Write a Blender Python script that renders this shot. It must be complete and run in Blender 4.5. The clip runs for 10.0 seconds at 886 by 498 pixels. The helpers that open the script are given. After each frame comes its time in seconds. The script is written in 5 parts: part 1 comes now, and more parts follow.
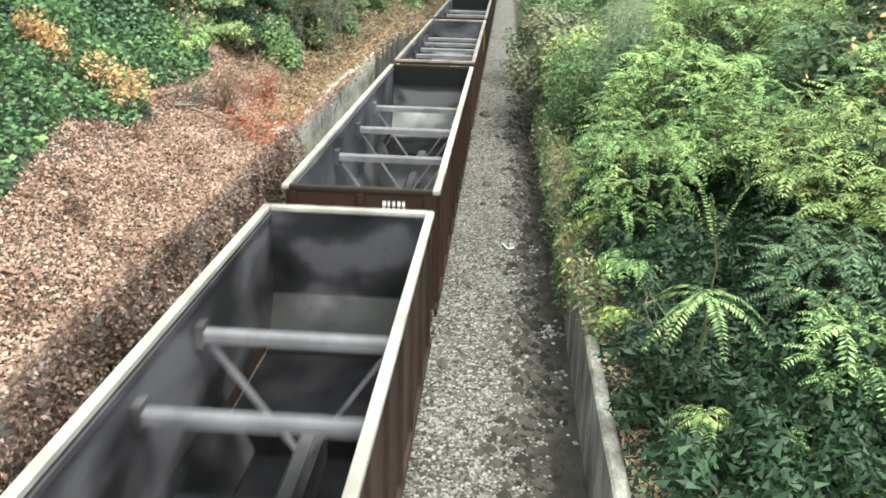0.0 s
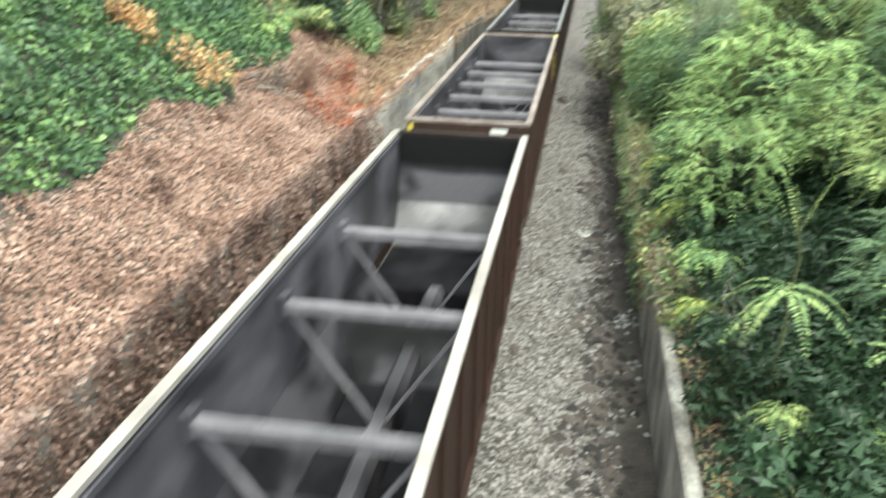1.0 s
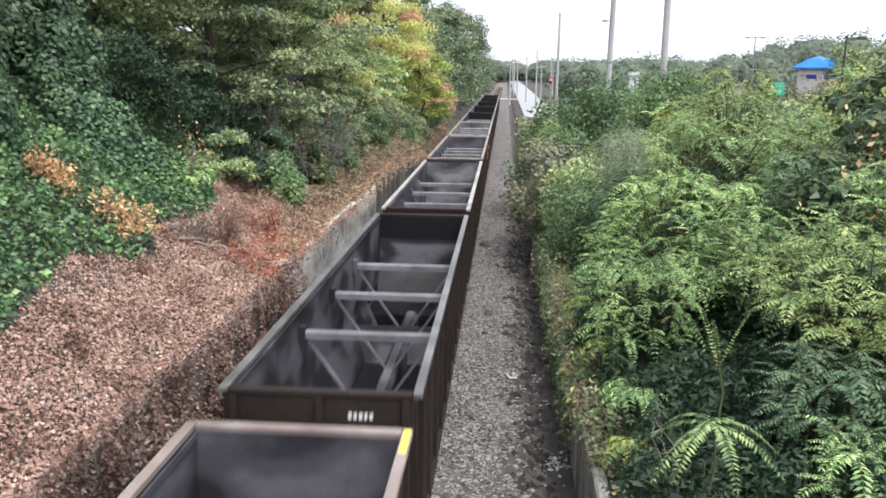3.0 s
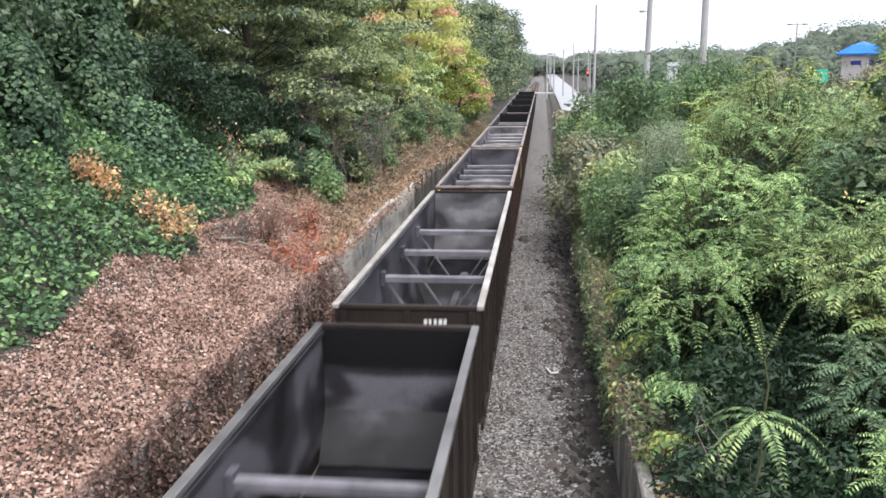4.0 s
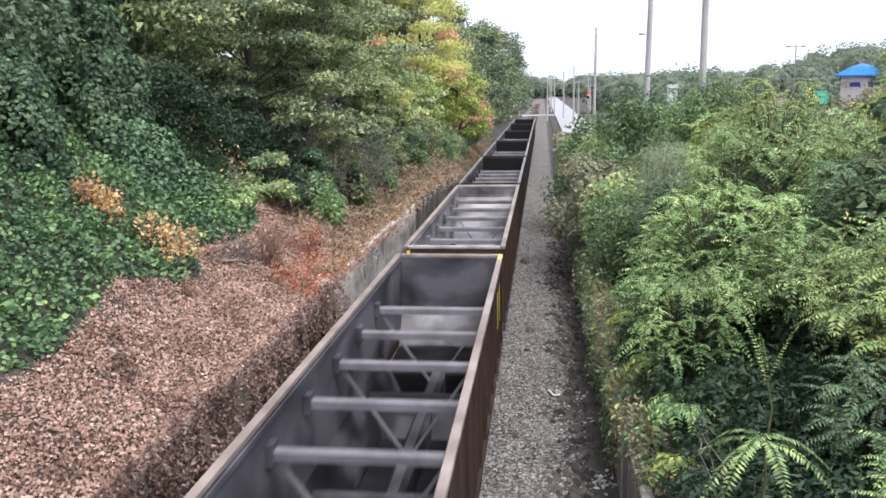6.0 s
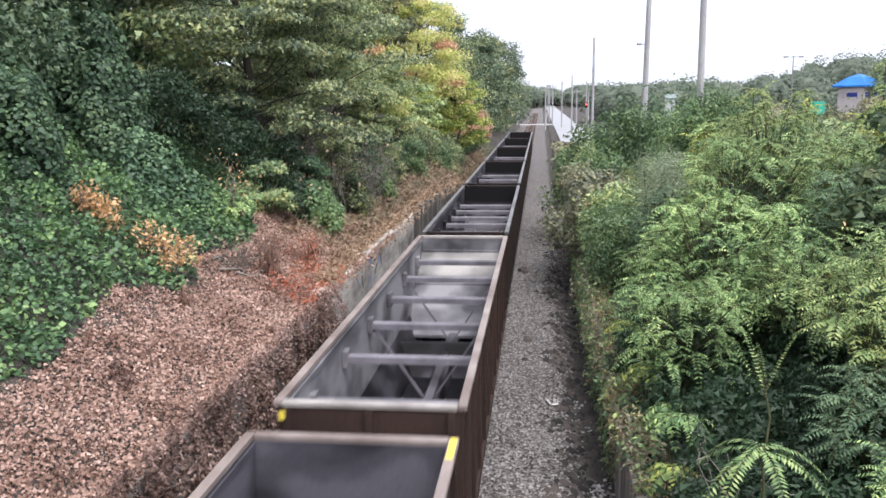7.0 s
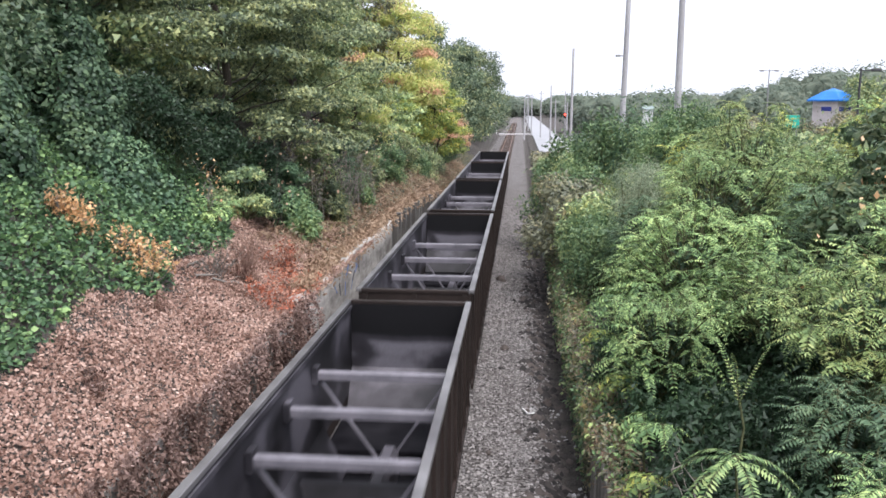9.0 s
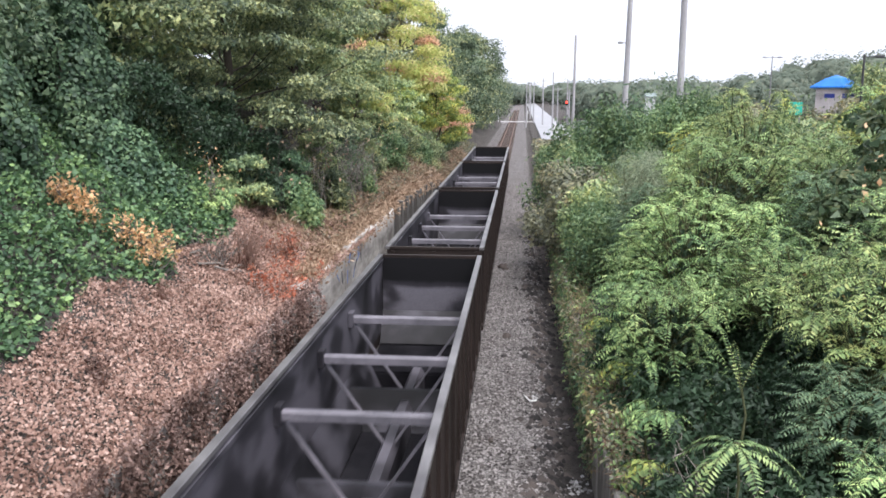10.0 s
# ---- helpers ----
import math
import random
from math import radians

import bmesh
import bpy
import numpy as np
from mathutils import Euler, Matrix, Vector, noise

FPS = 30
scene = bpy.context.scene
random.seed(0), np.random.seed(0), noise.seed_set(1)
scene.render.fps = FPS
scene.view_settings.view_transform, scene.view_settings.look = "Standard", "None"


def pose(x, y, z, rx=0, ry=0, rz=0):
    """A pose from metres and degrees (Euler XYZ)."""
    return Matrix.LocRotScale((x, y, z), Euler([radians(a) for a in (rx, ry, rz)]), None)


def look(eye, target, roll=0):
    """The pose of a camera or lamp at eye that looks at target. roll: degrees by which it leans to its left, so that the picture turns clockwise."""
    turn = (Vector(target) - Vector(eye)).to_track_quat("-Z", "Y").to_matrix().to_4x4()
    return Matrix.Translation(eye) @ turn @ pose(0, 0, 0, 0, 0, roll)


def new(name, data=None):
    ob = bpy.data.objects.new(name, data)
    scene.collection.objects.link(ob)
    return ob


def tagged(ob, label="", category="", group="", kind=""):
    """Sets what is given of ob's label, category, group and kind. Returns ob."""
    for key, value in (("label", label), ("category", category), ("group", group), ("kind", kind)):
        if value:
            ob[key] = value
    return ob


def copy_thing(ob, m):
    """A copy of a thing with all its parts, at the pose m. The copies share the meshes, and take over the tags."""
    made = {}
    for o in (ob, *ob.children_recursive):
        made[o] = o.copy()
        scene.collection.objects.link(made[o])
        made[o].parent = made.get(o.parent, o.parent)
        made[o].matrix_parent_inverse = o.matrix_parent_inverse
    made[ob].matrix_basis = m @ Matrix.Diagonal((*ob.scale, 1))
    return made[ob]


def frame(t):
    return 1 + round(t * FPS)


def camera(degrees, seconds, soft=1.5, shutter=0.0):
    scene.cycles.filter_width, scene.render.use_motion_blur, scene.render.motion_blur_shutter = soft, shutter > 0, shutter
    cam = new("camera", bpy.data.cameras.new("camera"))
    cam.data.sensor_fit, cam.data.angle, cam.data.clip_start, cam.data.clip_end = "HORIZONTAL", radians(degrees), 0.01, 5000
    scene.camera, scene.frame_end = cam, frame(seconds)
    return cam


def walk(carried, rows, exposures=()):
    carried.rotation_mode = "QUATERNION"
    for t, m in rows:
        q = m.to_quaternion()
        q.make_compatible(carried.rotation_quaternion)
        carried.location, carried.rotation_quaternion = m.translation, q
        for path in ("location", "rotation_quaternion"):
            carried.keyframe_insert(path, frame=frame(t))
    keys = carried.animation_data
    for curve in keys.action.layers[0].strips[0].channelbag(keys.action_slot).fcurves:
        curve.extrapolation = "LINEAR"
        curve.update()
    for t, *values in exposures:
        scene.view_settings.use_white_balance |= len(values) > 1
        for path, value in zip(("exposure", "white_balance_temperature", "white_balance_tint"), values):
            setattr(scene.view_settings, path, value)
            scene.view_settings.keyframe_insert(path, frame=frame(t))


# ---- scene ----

cam = camera(54.6, 10.0, soft=1.6, shutter=0.45)
EYE = (2.76, 0.0, 8.7)
# seconds, yaw, pitch, roll: a hand-held camera that stands on a bridge over the track
TURNS = [(0.0, 4.21, -20.45, -1.35), (0.1, 4.75, -20.6, -1.5), (0.2, 6.12, -20.83, -1.6), (0.3, 9.23, -21.1, -1.2),
         (0.5, 14.04, -22.36, -0.35), (0.7, 13.5, -23.3, -0.1), (0.8, 12.15, -23.0, -0.6), (1.0, 9.3, -21.53, -0.85),
         (1.1, 7.37, -20.1, -1.0), (1.2, 6.07, -18.55, -1.2), (1.5, 4.37, -15.78, -1.52), (2.0, 3.53, -14.0, -1.85),
         (2.5, 3.57, -12.5, -1.41), (3.0, 4.11, -11.82, -0.7), (3.2, 4.79, -11.6, -0.05), (4.5, 6.83, -12.34, 0.77),
         (5.0, 6.87, -11.61, 1.19), (5.5, 6.3, -10.99, 1.03), (6.0, 6.53, -10.63, 0.87), (7.5, 6.16, -9.8, 0.39),
         (8.0, 5.29, -9.66, 0.28), (8.5, 4.98, -9.88, 0.15), (9.0, 5.08, -9.5, -0.12), (9.5, 4.94, -9.28, 0.08),
         (10.0, 5.2, -10.3, 0.0)]
walk(cam, [(t, pose(*EYE, 90 + p, r, y)) for t, y, p, r in TURNS],
     exposures=[(0.0, 0.95, 6840, -5), (1.0, 0.95, 6840, -4), (1.5, 0.87, 6800, -2), (2.2, 0.52, 6640, 3), (3.0, 0.43, 6480, 10), (5.5, 0.4, 6440, 12), (7.5, 0.33, 6370, 15), (8.2, 0.3, 6360, 15), (9.0, 0.36, 6350, 15), (10.0, 0.37, 6350, 15)])

# ---------------------------------------------------------------- light: an overcast sky
world = bpy.data.worlds.new("overcast_sky")
scene.world = world
world.use_nodes = True
wn, wl = world.node_tree.nodes, world.node_tree.links
sky = wn.new("ShaderNodeTexSky")
sky.sky_type, sky.sun_disc = "NISHITA", False
sky.sun_elevation, sky.sun_rotation = radians(61), radians(144)
sky.air_density, sky.dust_density = 1.0, 4.0
grey = wn.new("ShaderNodeHueSaturation")
grey.inputs["Saturation"].default_value, grey.inputs["Value"].default_value = 0.25, 0.12
veil = wn.new("ShaderNodeMix")
veil.data_type = "RGBA"
veil.inputs["Factor"].default_value = 0.72
veil.inputs["B"].default_value = (0.93, 0.99, 1.11, 1)
wl.new(sky.outputs[0], grey.inputs["Color"])
wl.new(grey.outputs[0], veil.inputs["A"])
wl.new(veil.outputs["Result"], wn["Background"].inputs["Color"])
wn["Background"].inputs["Strength"].default_value = 1.28

sun_data = bpy.data.lights.new("sun", "SUN")
sun_data.energy, sun_data.angle, sun_data.color = 3.4, radians(38), (1.0, 0.98, 0.95)
sun = new("sun", sun_data)
sun.matrix_world = look((0, 0, 60), (-16, 22, 10))


# ---------------------------------------------------------------- materials
def material(name):
    m = bpy.data.materials.new(name)
    m.use_nodes = True
    n, l = m.node_tree.nodes, m.node_tree.links
    return m, n, l, n["Principled BSDF"]


def ramp_node(n, stops):
    r = n.new("ShaderNodeValToRGB")
    while len(r.color_ramp.elements) < len(stops):
        r.color_ramp.elements.new(0.5)
    for e, (p, c) in zip(r.color_ramp.elements, stops):
        e.position, e.color = p, (*c, 1)
    return r


def noise_node(n, l, scale, detail=4.0, stretch=(1, 1, 1), rough=0.55):
    tc, mp, t = n.new("ShaderNodeTexCoord"), n.new("ShaderNodeMapping"), n.new("ShaderNodeTexNoise")
    mp.inputs["Scale"].default_value = stretch
    t.inputs["Scale"].default_value, t.inputs["Detail"].default_value, t.inputs["Roughness"].default_value = scale, detail, rough
    l.new(tc.outputs["Object"], mp.inputs["Vector"])
    l.new(mp.outputs[0], t.inputs["Vector"])
    return t


def mix_node(n, l, fac, a, b, kind="MIX"):
    m = n.new("ShaderNodeMix")
    m.data_type, m.blend_type = "RGBA", kind
    for key, v in (("Factor", fac), ("A", a), ("B", b)):
        if isinstance(v, (int, float)):
            m.inputs[key].default_value = v if key == "Factor" else (v, v, v, 1)
        elif isinstance(v, tuple):
            m.inputs[key].default_value = (*v, 1)
        else:
            l.new(v, m.inputs[key])
    return m.outputs["Result"]


def bump(n, l, bsdf, height, strength, distance):
    b = n.new("ShaderNodeBump")
    b.inputs["Strength"].default_value, b.inputs["Distance"].default_value = strength, distance
    l.new(height, b.inputs["Height"])
    l.new(b.outputs[0], bsdf.inputs["Normal"])


def leaf_mat(name, colours, through_light=0.3, rough=0.5):
    """Leaves that differ one by one, and in drifts of some decimetres."""
    m, n, l, p = material(name)
    g = n.new("ShaderNodeNewGeometry")
    k = len(colours)
    r = ramp_node(n, [((i + 0.5) / k, c) for i, c in enumerate(colours)])
    big = noise_node(n, l, 0.9, 3.0)
    mixed = n.new("ShaderNodeMath")
    mixed.operation = "MULTIPLY_ADD"
    mixed.inputs[1].default_value = 0.55
    shift = n.new("ShaderNodeMath")
    shift.operation = "MULTIPLY_ADD"
    shift.inputs[1].default_value, shift.inputs[2].default_value = 1.1, -0.32
    l.new(big.outputs["Fac"], shift.inputs[0])
    l.new(g.outputs["Random Per Island"], mixed.inputs[0])
    l.new(shift.outputs[0], mixed.inputs[2])
    l.new(mixed.outputs[0], r.inputs["Fac"])
    info, own = n.new("ShaderNodeObjectInfo"), n.new("ShaderNodeMapRange")
    own.inputs["To Min"].default_value, own.inputs["To Max"].default_value = 0.78, 1.25
    l.new(info.outputs["Random"], own.inputs["Value"])
    shade = n.new("ShaderNodeHueSaturation")
    l.new(r.outputs[0], shade.inputs["Color"])
    l.new(own.outputs[0], shade.inputs["Value"])
    l.new(shade.outputs[0], p.inputs["Base Color"])
    p.inputs["Roughness"].default_value = rough
    p.inputs["Specular IOR Level"].default_value = 0.35
    t, mx = n.new("ShaderNodeBsdfTranslucent"), n.new("ShaderNodeMixShader")
    l.new(shade.outputs[0], t.inputs["Color"])
    mx.inputs[0].default_value = through_light
    l.new(p.outputs[0], mx.inputs[1])
    l.new(t.outputs[0], mx.inputs[2])
    l.new(mx.outputs[0], n["Material Output"].inputs["Surface"])
    return m


def rough_mat(name, a, b, scale, rough=0.9, bumps=0.5, depth=0.02, stretch=(1, 1, 1), metal=0.0, c=None, fine=30.0, sheen=0.5):
    """Two colours in drifts, a finer grain, and relief."""
    m, n, l, p = material(name)
    t, f = noise_node(n, l, scale, 6.0, stretch), noise_node(n, l, scale * fine, 3.0, stretch)
    r = ramp_node(n, [(0.32, a), (0.68, b)] if c is None else [(0.3, a), (0.52, b), (0.72, c)])
    l.new(t.outputs["Fac"], r.inputs["Fac"])
    rf = ramp_node(n, [(0.3, (0.62, 0.62, 0.62)), (0.7, (1.0, 1.0, 1.0))])
    l.new(f.outputs["Fac"], rf.inputs["Fac"])
    l.new(mix_node(n, l, 0.8, r.outputs[0], rf.outputs[0], "MULTIPLY"), p.inputs["Base Color"])
    p.inputs["Roughness"].default_value, p.inputs["Metallic"].default_value = rough, metal
    p.inputs["Specular IOR Level"].default_value = sheen
    add = n.new("ShaderNodeMath")
    add.operation = "ADD"
    l.new(t.outputs["Fac"], add.inputs[0])
    l.new(f.outputs["Fac"], add.inputs[1])
    bump(n, l, p, add.outputs[0], bumps, depth)
    return m


def plain_mat(name, colour, rough=0.6, metal=0.0, glow=0.0):
    m, n, l, p = material(name)
    p.inputs["Base Color"].default_value = (*colour, 1)
    p.inputs["Roughness"].default_value, p.inputs["Metallic"].default_value = rough, metal
    if glow:
        p.inputs["Emission Color"].default_value, p.inputs["Emission Strength"].default_value = (*colour, 1), glow
    return m


def stain_mat(name, a, b, c, tide=None):
    """Scoured steel with coal dust drifted in broad soft clouds and faint scrape marks; tide: the height of a wavering coal line."""
    m, n, l, p = material(name)
    cloud, scrape, fine = noise_node(n, l, 0.8, 2.5, (0.75, 0.6, 1.25), 0.45), noise_node(n, l, 2.2, 4.0, (1, 1, 0.2)), noise_node(n, l, 22.0, 3.0)
    info = n.new("ShaderNodeObjectInfo")
    wave = n.new("ShaderNodeMath")
    wave.operation = "MULTIPLY_ADD"
    wave.inputs[1].default_value = 0.14
    l.new(scrape.outputs["Fac"], wave.inputs[0])
    l.new(cloud.outputs["Fac"], wave.inputs[2])
    own = n.new("ShaderNodeMath")
    own.operation = "MULTIPLY_ADD"
    own.inputs[1].default_value = 0.1
    l.new(info.outputs["Random"], own.inputs[0])
    l.new(wave.outputs[0], own.inputs[2])
    level = own.outputs[0]
    if tide:
        tc, sep = n.new("ShaderNodeTexCoord"), n.new("ShaderNodeSeparateXYZ")
        l.new(tc.outputs["Object"], sep.inputs[0])
        line = n.new("ShaderNodeMath")
        line.operation = "MULTIPLY_ADD"
        line.inputs[1].default_value = 1.3
        l.new(cloud.outputs["Fac"], line.inputs[0])
        l.new(sep.outputs["Z"], line.inputs[2])
        soot = n.new("ShaderNodeMapRange")
        soot.interpolation_type = "SMOOTHSTEP"
        soot.inputs["From Min"].default_value, soot.inputs["From Max"].default_value = tide + 0.35, tide + 1.0
        soot.inputs["To Min"].default_value, soot.inputs["To Max"].default_value = 0.14, -0.3
        l.new(line.outputs[0], soot.inputs["Value"])
        add = n.new("ShaderNodeMath")
        add.operation = "ADD"
        l.new(level, add.inputs[0])
        l.new(soot.outputs[0], add.inputs[1])
        level = add.outputs[0]
    r = ramp_node(n, [(0.46, a), (0.6, b), (0.76, c)])
    r.color_ramp.interpolation = "EASE"
    l.new(level, r.inputs["Fac"])
    rf = ramp_node(n, [(0.3, (0.75, 0.75, 0.75)), (0.7, (1.0, 1.0, 1.0))])
    l.new(fine.outputs["Fac"], rf.inputs["Fac"])
    l.new(mix_node(n, l, 0.8, r.outputs[0], rf.outputs[0], "MULTIPLY"), p.inputs["Base Color"])
    p.inputs["Roughness"].default_value, p.inputs["Metallic"].default_value = 0.55, 0.1
    p.inputs["Specular IOR Level"].default_value = 0.3
    bump(n, l, p, fine.outputs["Fac"], 0.15, 0.01)
    return m


# leaves
KUDZU = leaf_mat("kudzu_leaf", [(0.0336, 0.0694, 0.0385), (0.0762, 0.148, 0.0735), (0.151, 0.26, 0.12), (0.314, 0.469, 0.175)], 0.25)
IVY_TREE = leaf_mat("vine_leaf", [(0.024, 0.05, 0.0315), (0.062, 0.118, 0.0671), (0.118, 0.198, 0.106), (0.21, 0.31, 0.148)], 0.25)
OAK = leaf_mat("tree_leaf", [(0.0793, 0.134, 0.0746), (0.207, 0.293, 0.146), (0.378, 0.451, 0.21), (0.634, 0.634, 0.271)], 0.25)
MAPLE = leaf_mat("layered_leaf", [(0.0342, 0.0582, 0.0413), (0.103, 0.143, 0.08), (0.234, 0.274, 0.14), (0.456, 0.465, 0.206)], 0.25)
YELLOW = leaf_mat("autumn_leaf", [(0.25, 0.36, 0.11), (0.47, 0.53, 0.17), (0.66, 0.64, 0.25), (0.72, 0.58, 0.32)], 0.4)
RED = leaf_mat("red_leaf", [(0.45, 0.26, 0.15), (0.62, 0.38, 0.25), (0.68, 0.46, 0.33)], 0.4)
DARK = leaf_mat("far_leaf", [(0.0427, 0.0711, 0.0476), (0.0801, 0.122, 0.0714), (0.128, 0.178, 0.101), (0.203, 0.235, 0.119)], 0.25)
# distance haze is mixed into this pale green
HAZY = leaf_mat("haze_paled_leaf", [(0.14, 0.179, 0.143), (0.162, 0.202, 0.157), (0.185, 0.224, 0.168), (0.224, 0.235, 0.174)], 0.35, 0.9)
HEAVEN = leaf_mat("compound_leaf", [(0.0504, 0.101, 0.0471), (0.151, 0.263, 0.103), (0.314, 0.459, 0.18), (0.526, 0.65, 0.247)], 0.28)
# shade inside crowns and hollows, put into the leaf colour
SHADE_LEAF = leaf_mat("shade_green_leaf", [(0.016, 0.034, 0.0176), (0.032, 0.064, 0.033), (0.06, 0.108, 0.055)], 0.2)
BLUE_GREEN = leaf_mat("blue_green_leaf", [(0.045, 0.088, 0.052), (0.12, 0.205, 0.11), (0.23, 0.335, 0.18)], 0.25)
SUMAC_GREEN = leaf_mat("fresh_compound_leaf", [(0.075, 0.135, 0.0582), (0.21, 0.31, 0.112), (0.39, 0.49, 0.185), (0.6, 0.62, 0.235)], 0.3)
BROAD = leaf_mat("broad_leaf", [(0.035, 0.065, 0.04), (0.08, 0.135, 0.068), (0.14, 0.2, 0.1), (0.25, 0.28, 0.13)], 0.25)
SUMAC = leaf_mat("yellow_green_leaf", [(0.0906, 0.148, 0.0608), (0.204, 0.286, 0.0909), (0.385, 0.445, 0.122), (0.68, 0.582, 0.134)], 0.35)
PRIVET = leaf_mat("shrub_leaf", [(0.0419, 0.0887, 0.0499), (0.101, 0.175, 0.0855), (0.175, 0.265, 0.119), (0.308, 0.382, 0.161)], 0.25)
OLIVE = leaf_mat("olive_leaf", [(0.0824, 0.098, 0.081), (0.165, 0.176, 0.121), (0.268, 0.265, 0.162), (0.433, 0.343, 0.162)], 0.25)
PALE = leaf_mat("pale_leaf", [(0.14, 0.19, 0.12), (0.24, 0.29, 0.19), (0.36, 0.39, 0.26)], 0.3)
# near-black green that stands in for the shade between the bank plants
SHADE_UNDERGROWTH = leaf_mat("undergrowth_shade_leaf", [(0.014, 0.03, 0.016), (0.025, 0.05, 0.026), (0.045, 0.08, 0.038)], 0.2)
DEAD = leaf_mat("dead_leaf", [(0.212, 0.123, 0.0917), (0.381, 0.241, 0.188), (0.529, 0.359, 0.29), (0.699, 0.513, 0.428)], 0.2, 0.7)
# darker copy of DEAD: the shade of the wall face is in its colour
DEAD_DARK = leaf_mat("darkened_dead_leaf", [(0.0477, 0.0273, 0.0218), (0.109, 0.0682, 0.0545), (0.205, 0.136, 0.113), (0.375, 0.273, 0.24)], 0.15, 0.75)
RUST_LEAF = leaf_mat("rusty_leaf", [(0.24, 0.072, 0.04), (0.4, 0.136, 0.08), (0.44, 0.24, 0.16)], 0.25)
ORANGE = leaf_mat("orange_leaf", [(0.42, 0.23, 0.11), (0.62, 0.38, 0.19), (0.74, 0.52, 0.31)], 0.3)
STRAW = leaf_mat("dry_grass", [(0.22, 0.14, 0.09), (0.4, 0.28, 0.19), (0.55, 0.42, 0.3)], 0.25, 0.8)
BARK = rough_mat("bark", (0.03, 0.024, 0.018), (0.084, 0.069, 0.054), 2.5, 0.95, 0.8, 0.03, (0.6, 0.6, 0.12))
TWIG = rough_mat("grey_twig", (0.16, 0.14, 0.12), (0.32, 0.29, 0.26), 3.0, 0.95, 0.3, 0.01)
RED_TWIG = rough_mat("red_stalk", (0.2, 0.105, 0.08), (0.4, 0.26, 0.2), 3.0, 0.9, 0.3, 0.01)
# ground and masonry
CONCRETE = rough_mat("old_concrete", (0.17, 0.155, 0.135), (0.52, 0.49, 0.45), 1.5, 0.92, 0.7, 0.04, (1, 0.28, 0.8), c=(0.74, 0.71, 0.66), fine=7.0)
STREAKED = rough_mat("streaked_concrete", (0.09, 0.08, 0.068), (0.3, 0.283, 0.255), 2.2, 0.92, 0.6, 0.03, (1, 0.5, 0.2), c=(0.6, 0.575, 0.525), fine=8.0)
TIMBER = rough_mat("dark_lagging", (0.06, 0.055, 0.05), (0.2, 0.19, 0.175), 1.5, 0.95, 0.7, 0.03, (1, 1, 0.2))
TIE_WOOD = rough_mat("creosoted_wood", (0.06, 0.045, 0.04), (0.15, 0.11, 0.09), 2.0, 0.9, 0.5, 0.01)
RAIL_STEEL = rough_mat("rail_steel", (0.12, 0.06, 0.04), (0.25, 0.14, 0.1), 3.0, 0.6, 0.2, 0.005, metal=0.4)
ROAD = rough_mat("pale_wet_road", (0.25, 0.25, 0.255), (0.34, 0.34, 0.345), 0.2, 0.35, 0.1, 0.005)
POLE_WOOD = rough_mat("weathered_pole", (0.38, 0.37, 0.385), (0.56, 0.55, 0.565), 1.5, 0.9, 0.3, 0.01, (1, 1, 0.1))
# wagons
WORN_RIM = rough_mat("worn_rim_steel", (0.324, 0.288, 0.264), (0.6, 0.564, 0.528), 1.2, 0.45, 0.2, 0.005, metal=0.25)
DARK_RIM = rough_mat("dull_rim_steel", (0.091, 0.084, 0.0864), (0.231, 0.224, 0.223), 1.2, 0.4, 0.2, 0.005, metal=0.25)
RUSTED_RIM = rough_mat("rusted_rim_steel", (0.2, 0.15, 0.132), (0.4, 0.335, 0.305), 1.2, 0.5, 0.2, 0.005, metal=0.2)
BROWN_PAINT = rough_mat("brown_car_paint", (0.0315, 0.021, 0.0175), (0.07, 0.042, 0.0336), 0.8, 0.65, 0.15, 0.005, (0.7, 0.7, 0.21), sheen=0.22)
RUST_PAINT = rough_mat("rust_red_car_paint", (0.026, 0.0125, 0.0098), (0.054, 0.028, 0.021), 0.8, 0.7, 0.15, 0.005, (0.48, 0.48, 0.144), sheen=0.22)
BLACK_PAINT = rough_mat("black_car_paint", (0.018, 0.0135, 0.0118), (0.046, 0.033, 0.0285), 0.8, 0.6, 0.15, 0.005, (0.6, 0.6, 0.18), sheen=0.22)
INNER = stain_mat("dusty_inner_steel", (0.0266, 0.02554, 0.03114), (0.069, 0.06624, 0.07939), (0.128, 0.1229, 0.1434))
INNER_PALE = stain_mat("pale_dusty_steel", (0.14, 0.135, 0.13), (0.26, 0.25, 0.24), (0.42, 0.4, 0.375))
INNER_DARK = stain_mat("coal_stained_steel", (0.008, 0.0076, 0.009), (0.03, 0.0282, 0.034), (0.11, 0.104, 0.121))
END_GREY = stain_mat("scoured_end_steel", (0.052, 0.0505, 0.0565), (0.14, 0.136, 0.147), (0.28, 0.273, 0.288))
END_SOOTY = stain_mat("sooty_end_steel", (0.007, 0.0067, 0.0078), (0.032, 0.03, 0.036), (0.155, 0.148, 0.17), tide=2.72)
SLOPE_GREY = stain_mat("dusted_slope_steel", (0.02, 0.0192, 0.02247), (0.06, 0.05568, 0.0642), (0.13, 0.1219, 0.1391))
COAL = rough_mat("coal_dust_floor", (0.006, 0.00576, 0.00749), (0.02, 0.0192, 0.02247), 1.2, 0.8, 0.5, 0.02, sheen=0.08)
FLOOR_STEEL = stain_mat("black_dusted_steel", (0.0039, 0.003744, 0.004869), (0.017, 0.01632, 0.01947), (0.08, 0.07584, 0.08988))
MARK_WHITE = plain_mat("white_marking", (0.7, 0.7, 0.68))
GREY_PLATE = plain_mat("grey_plate", (0.3, 0.3, 0.3))
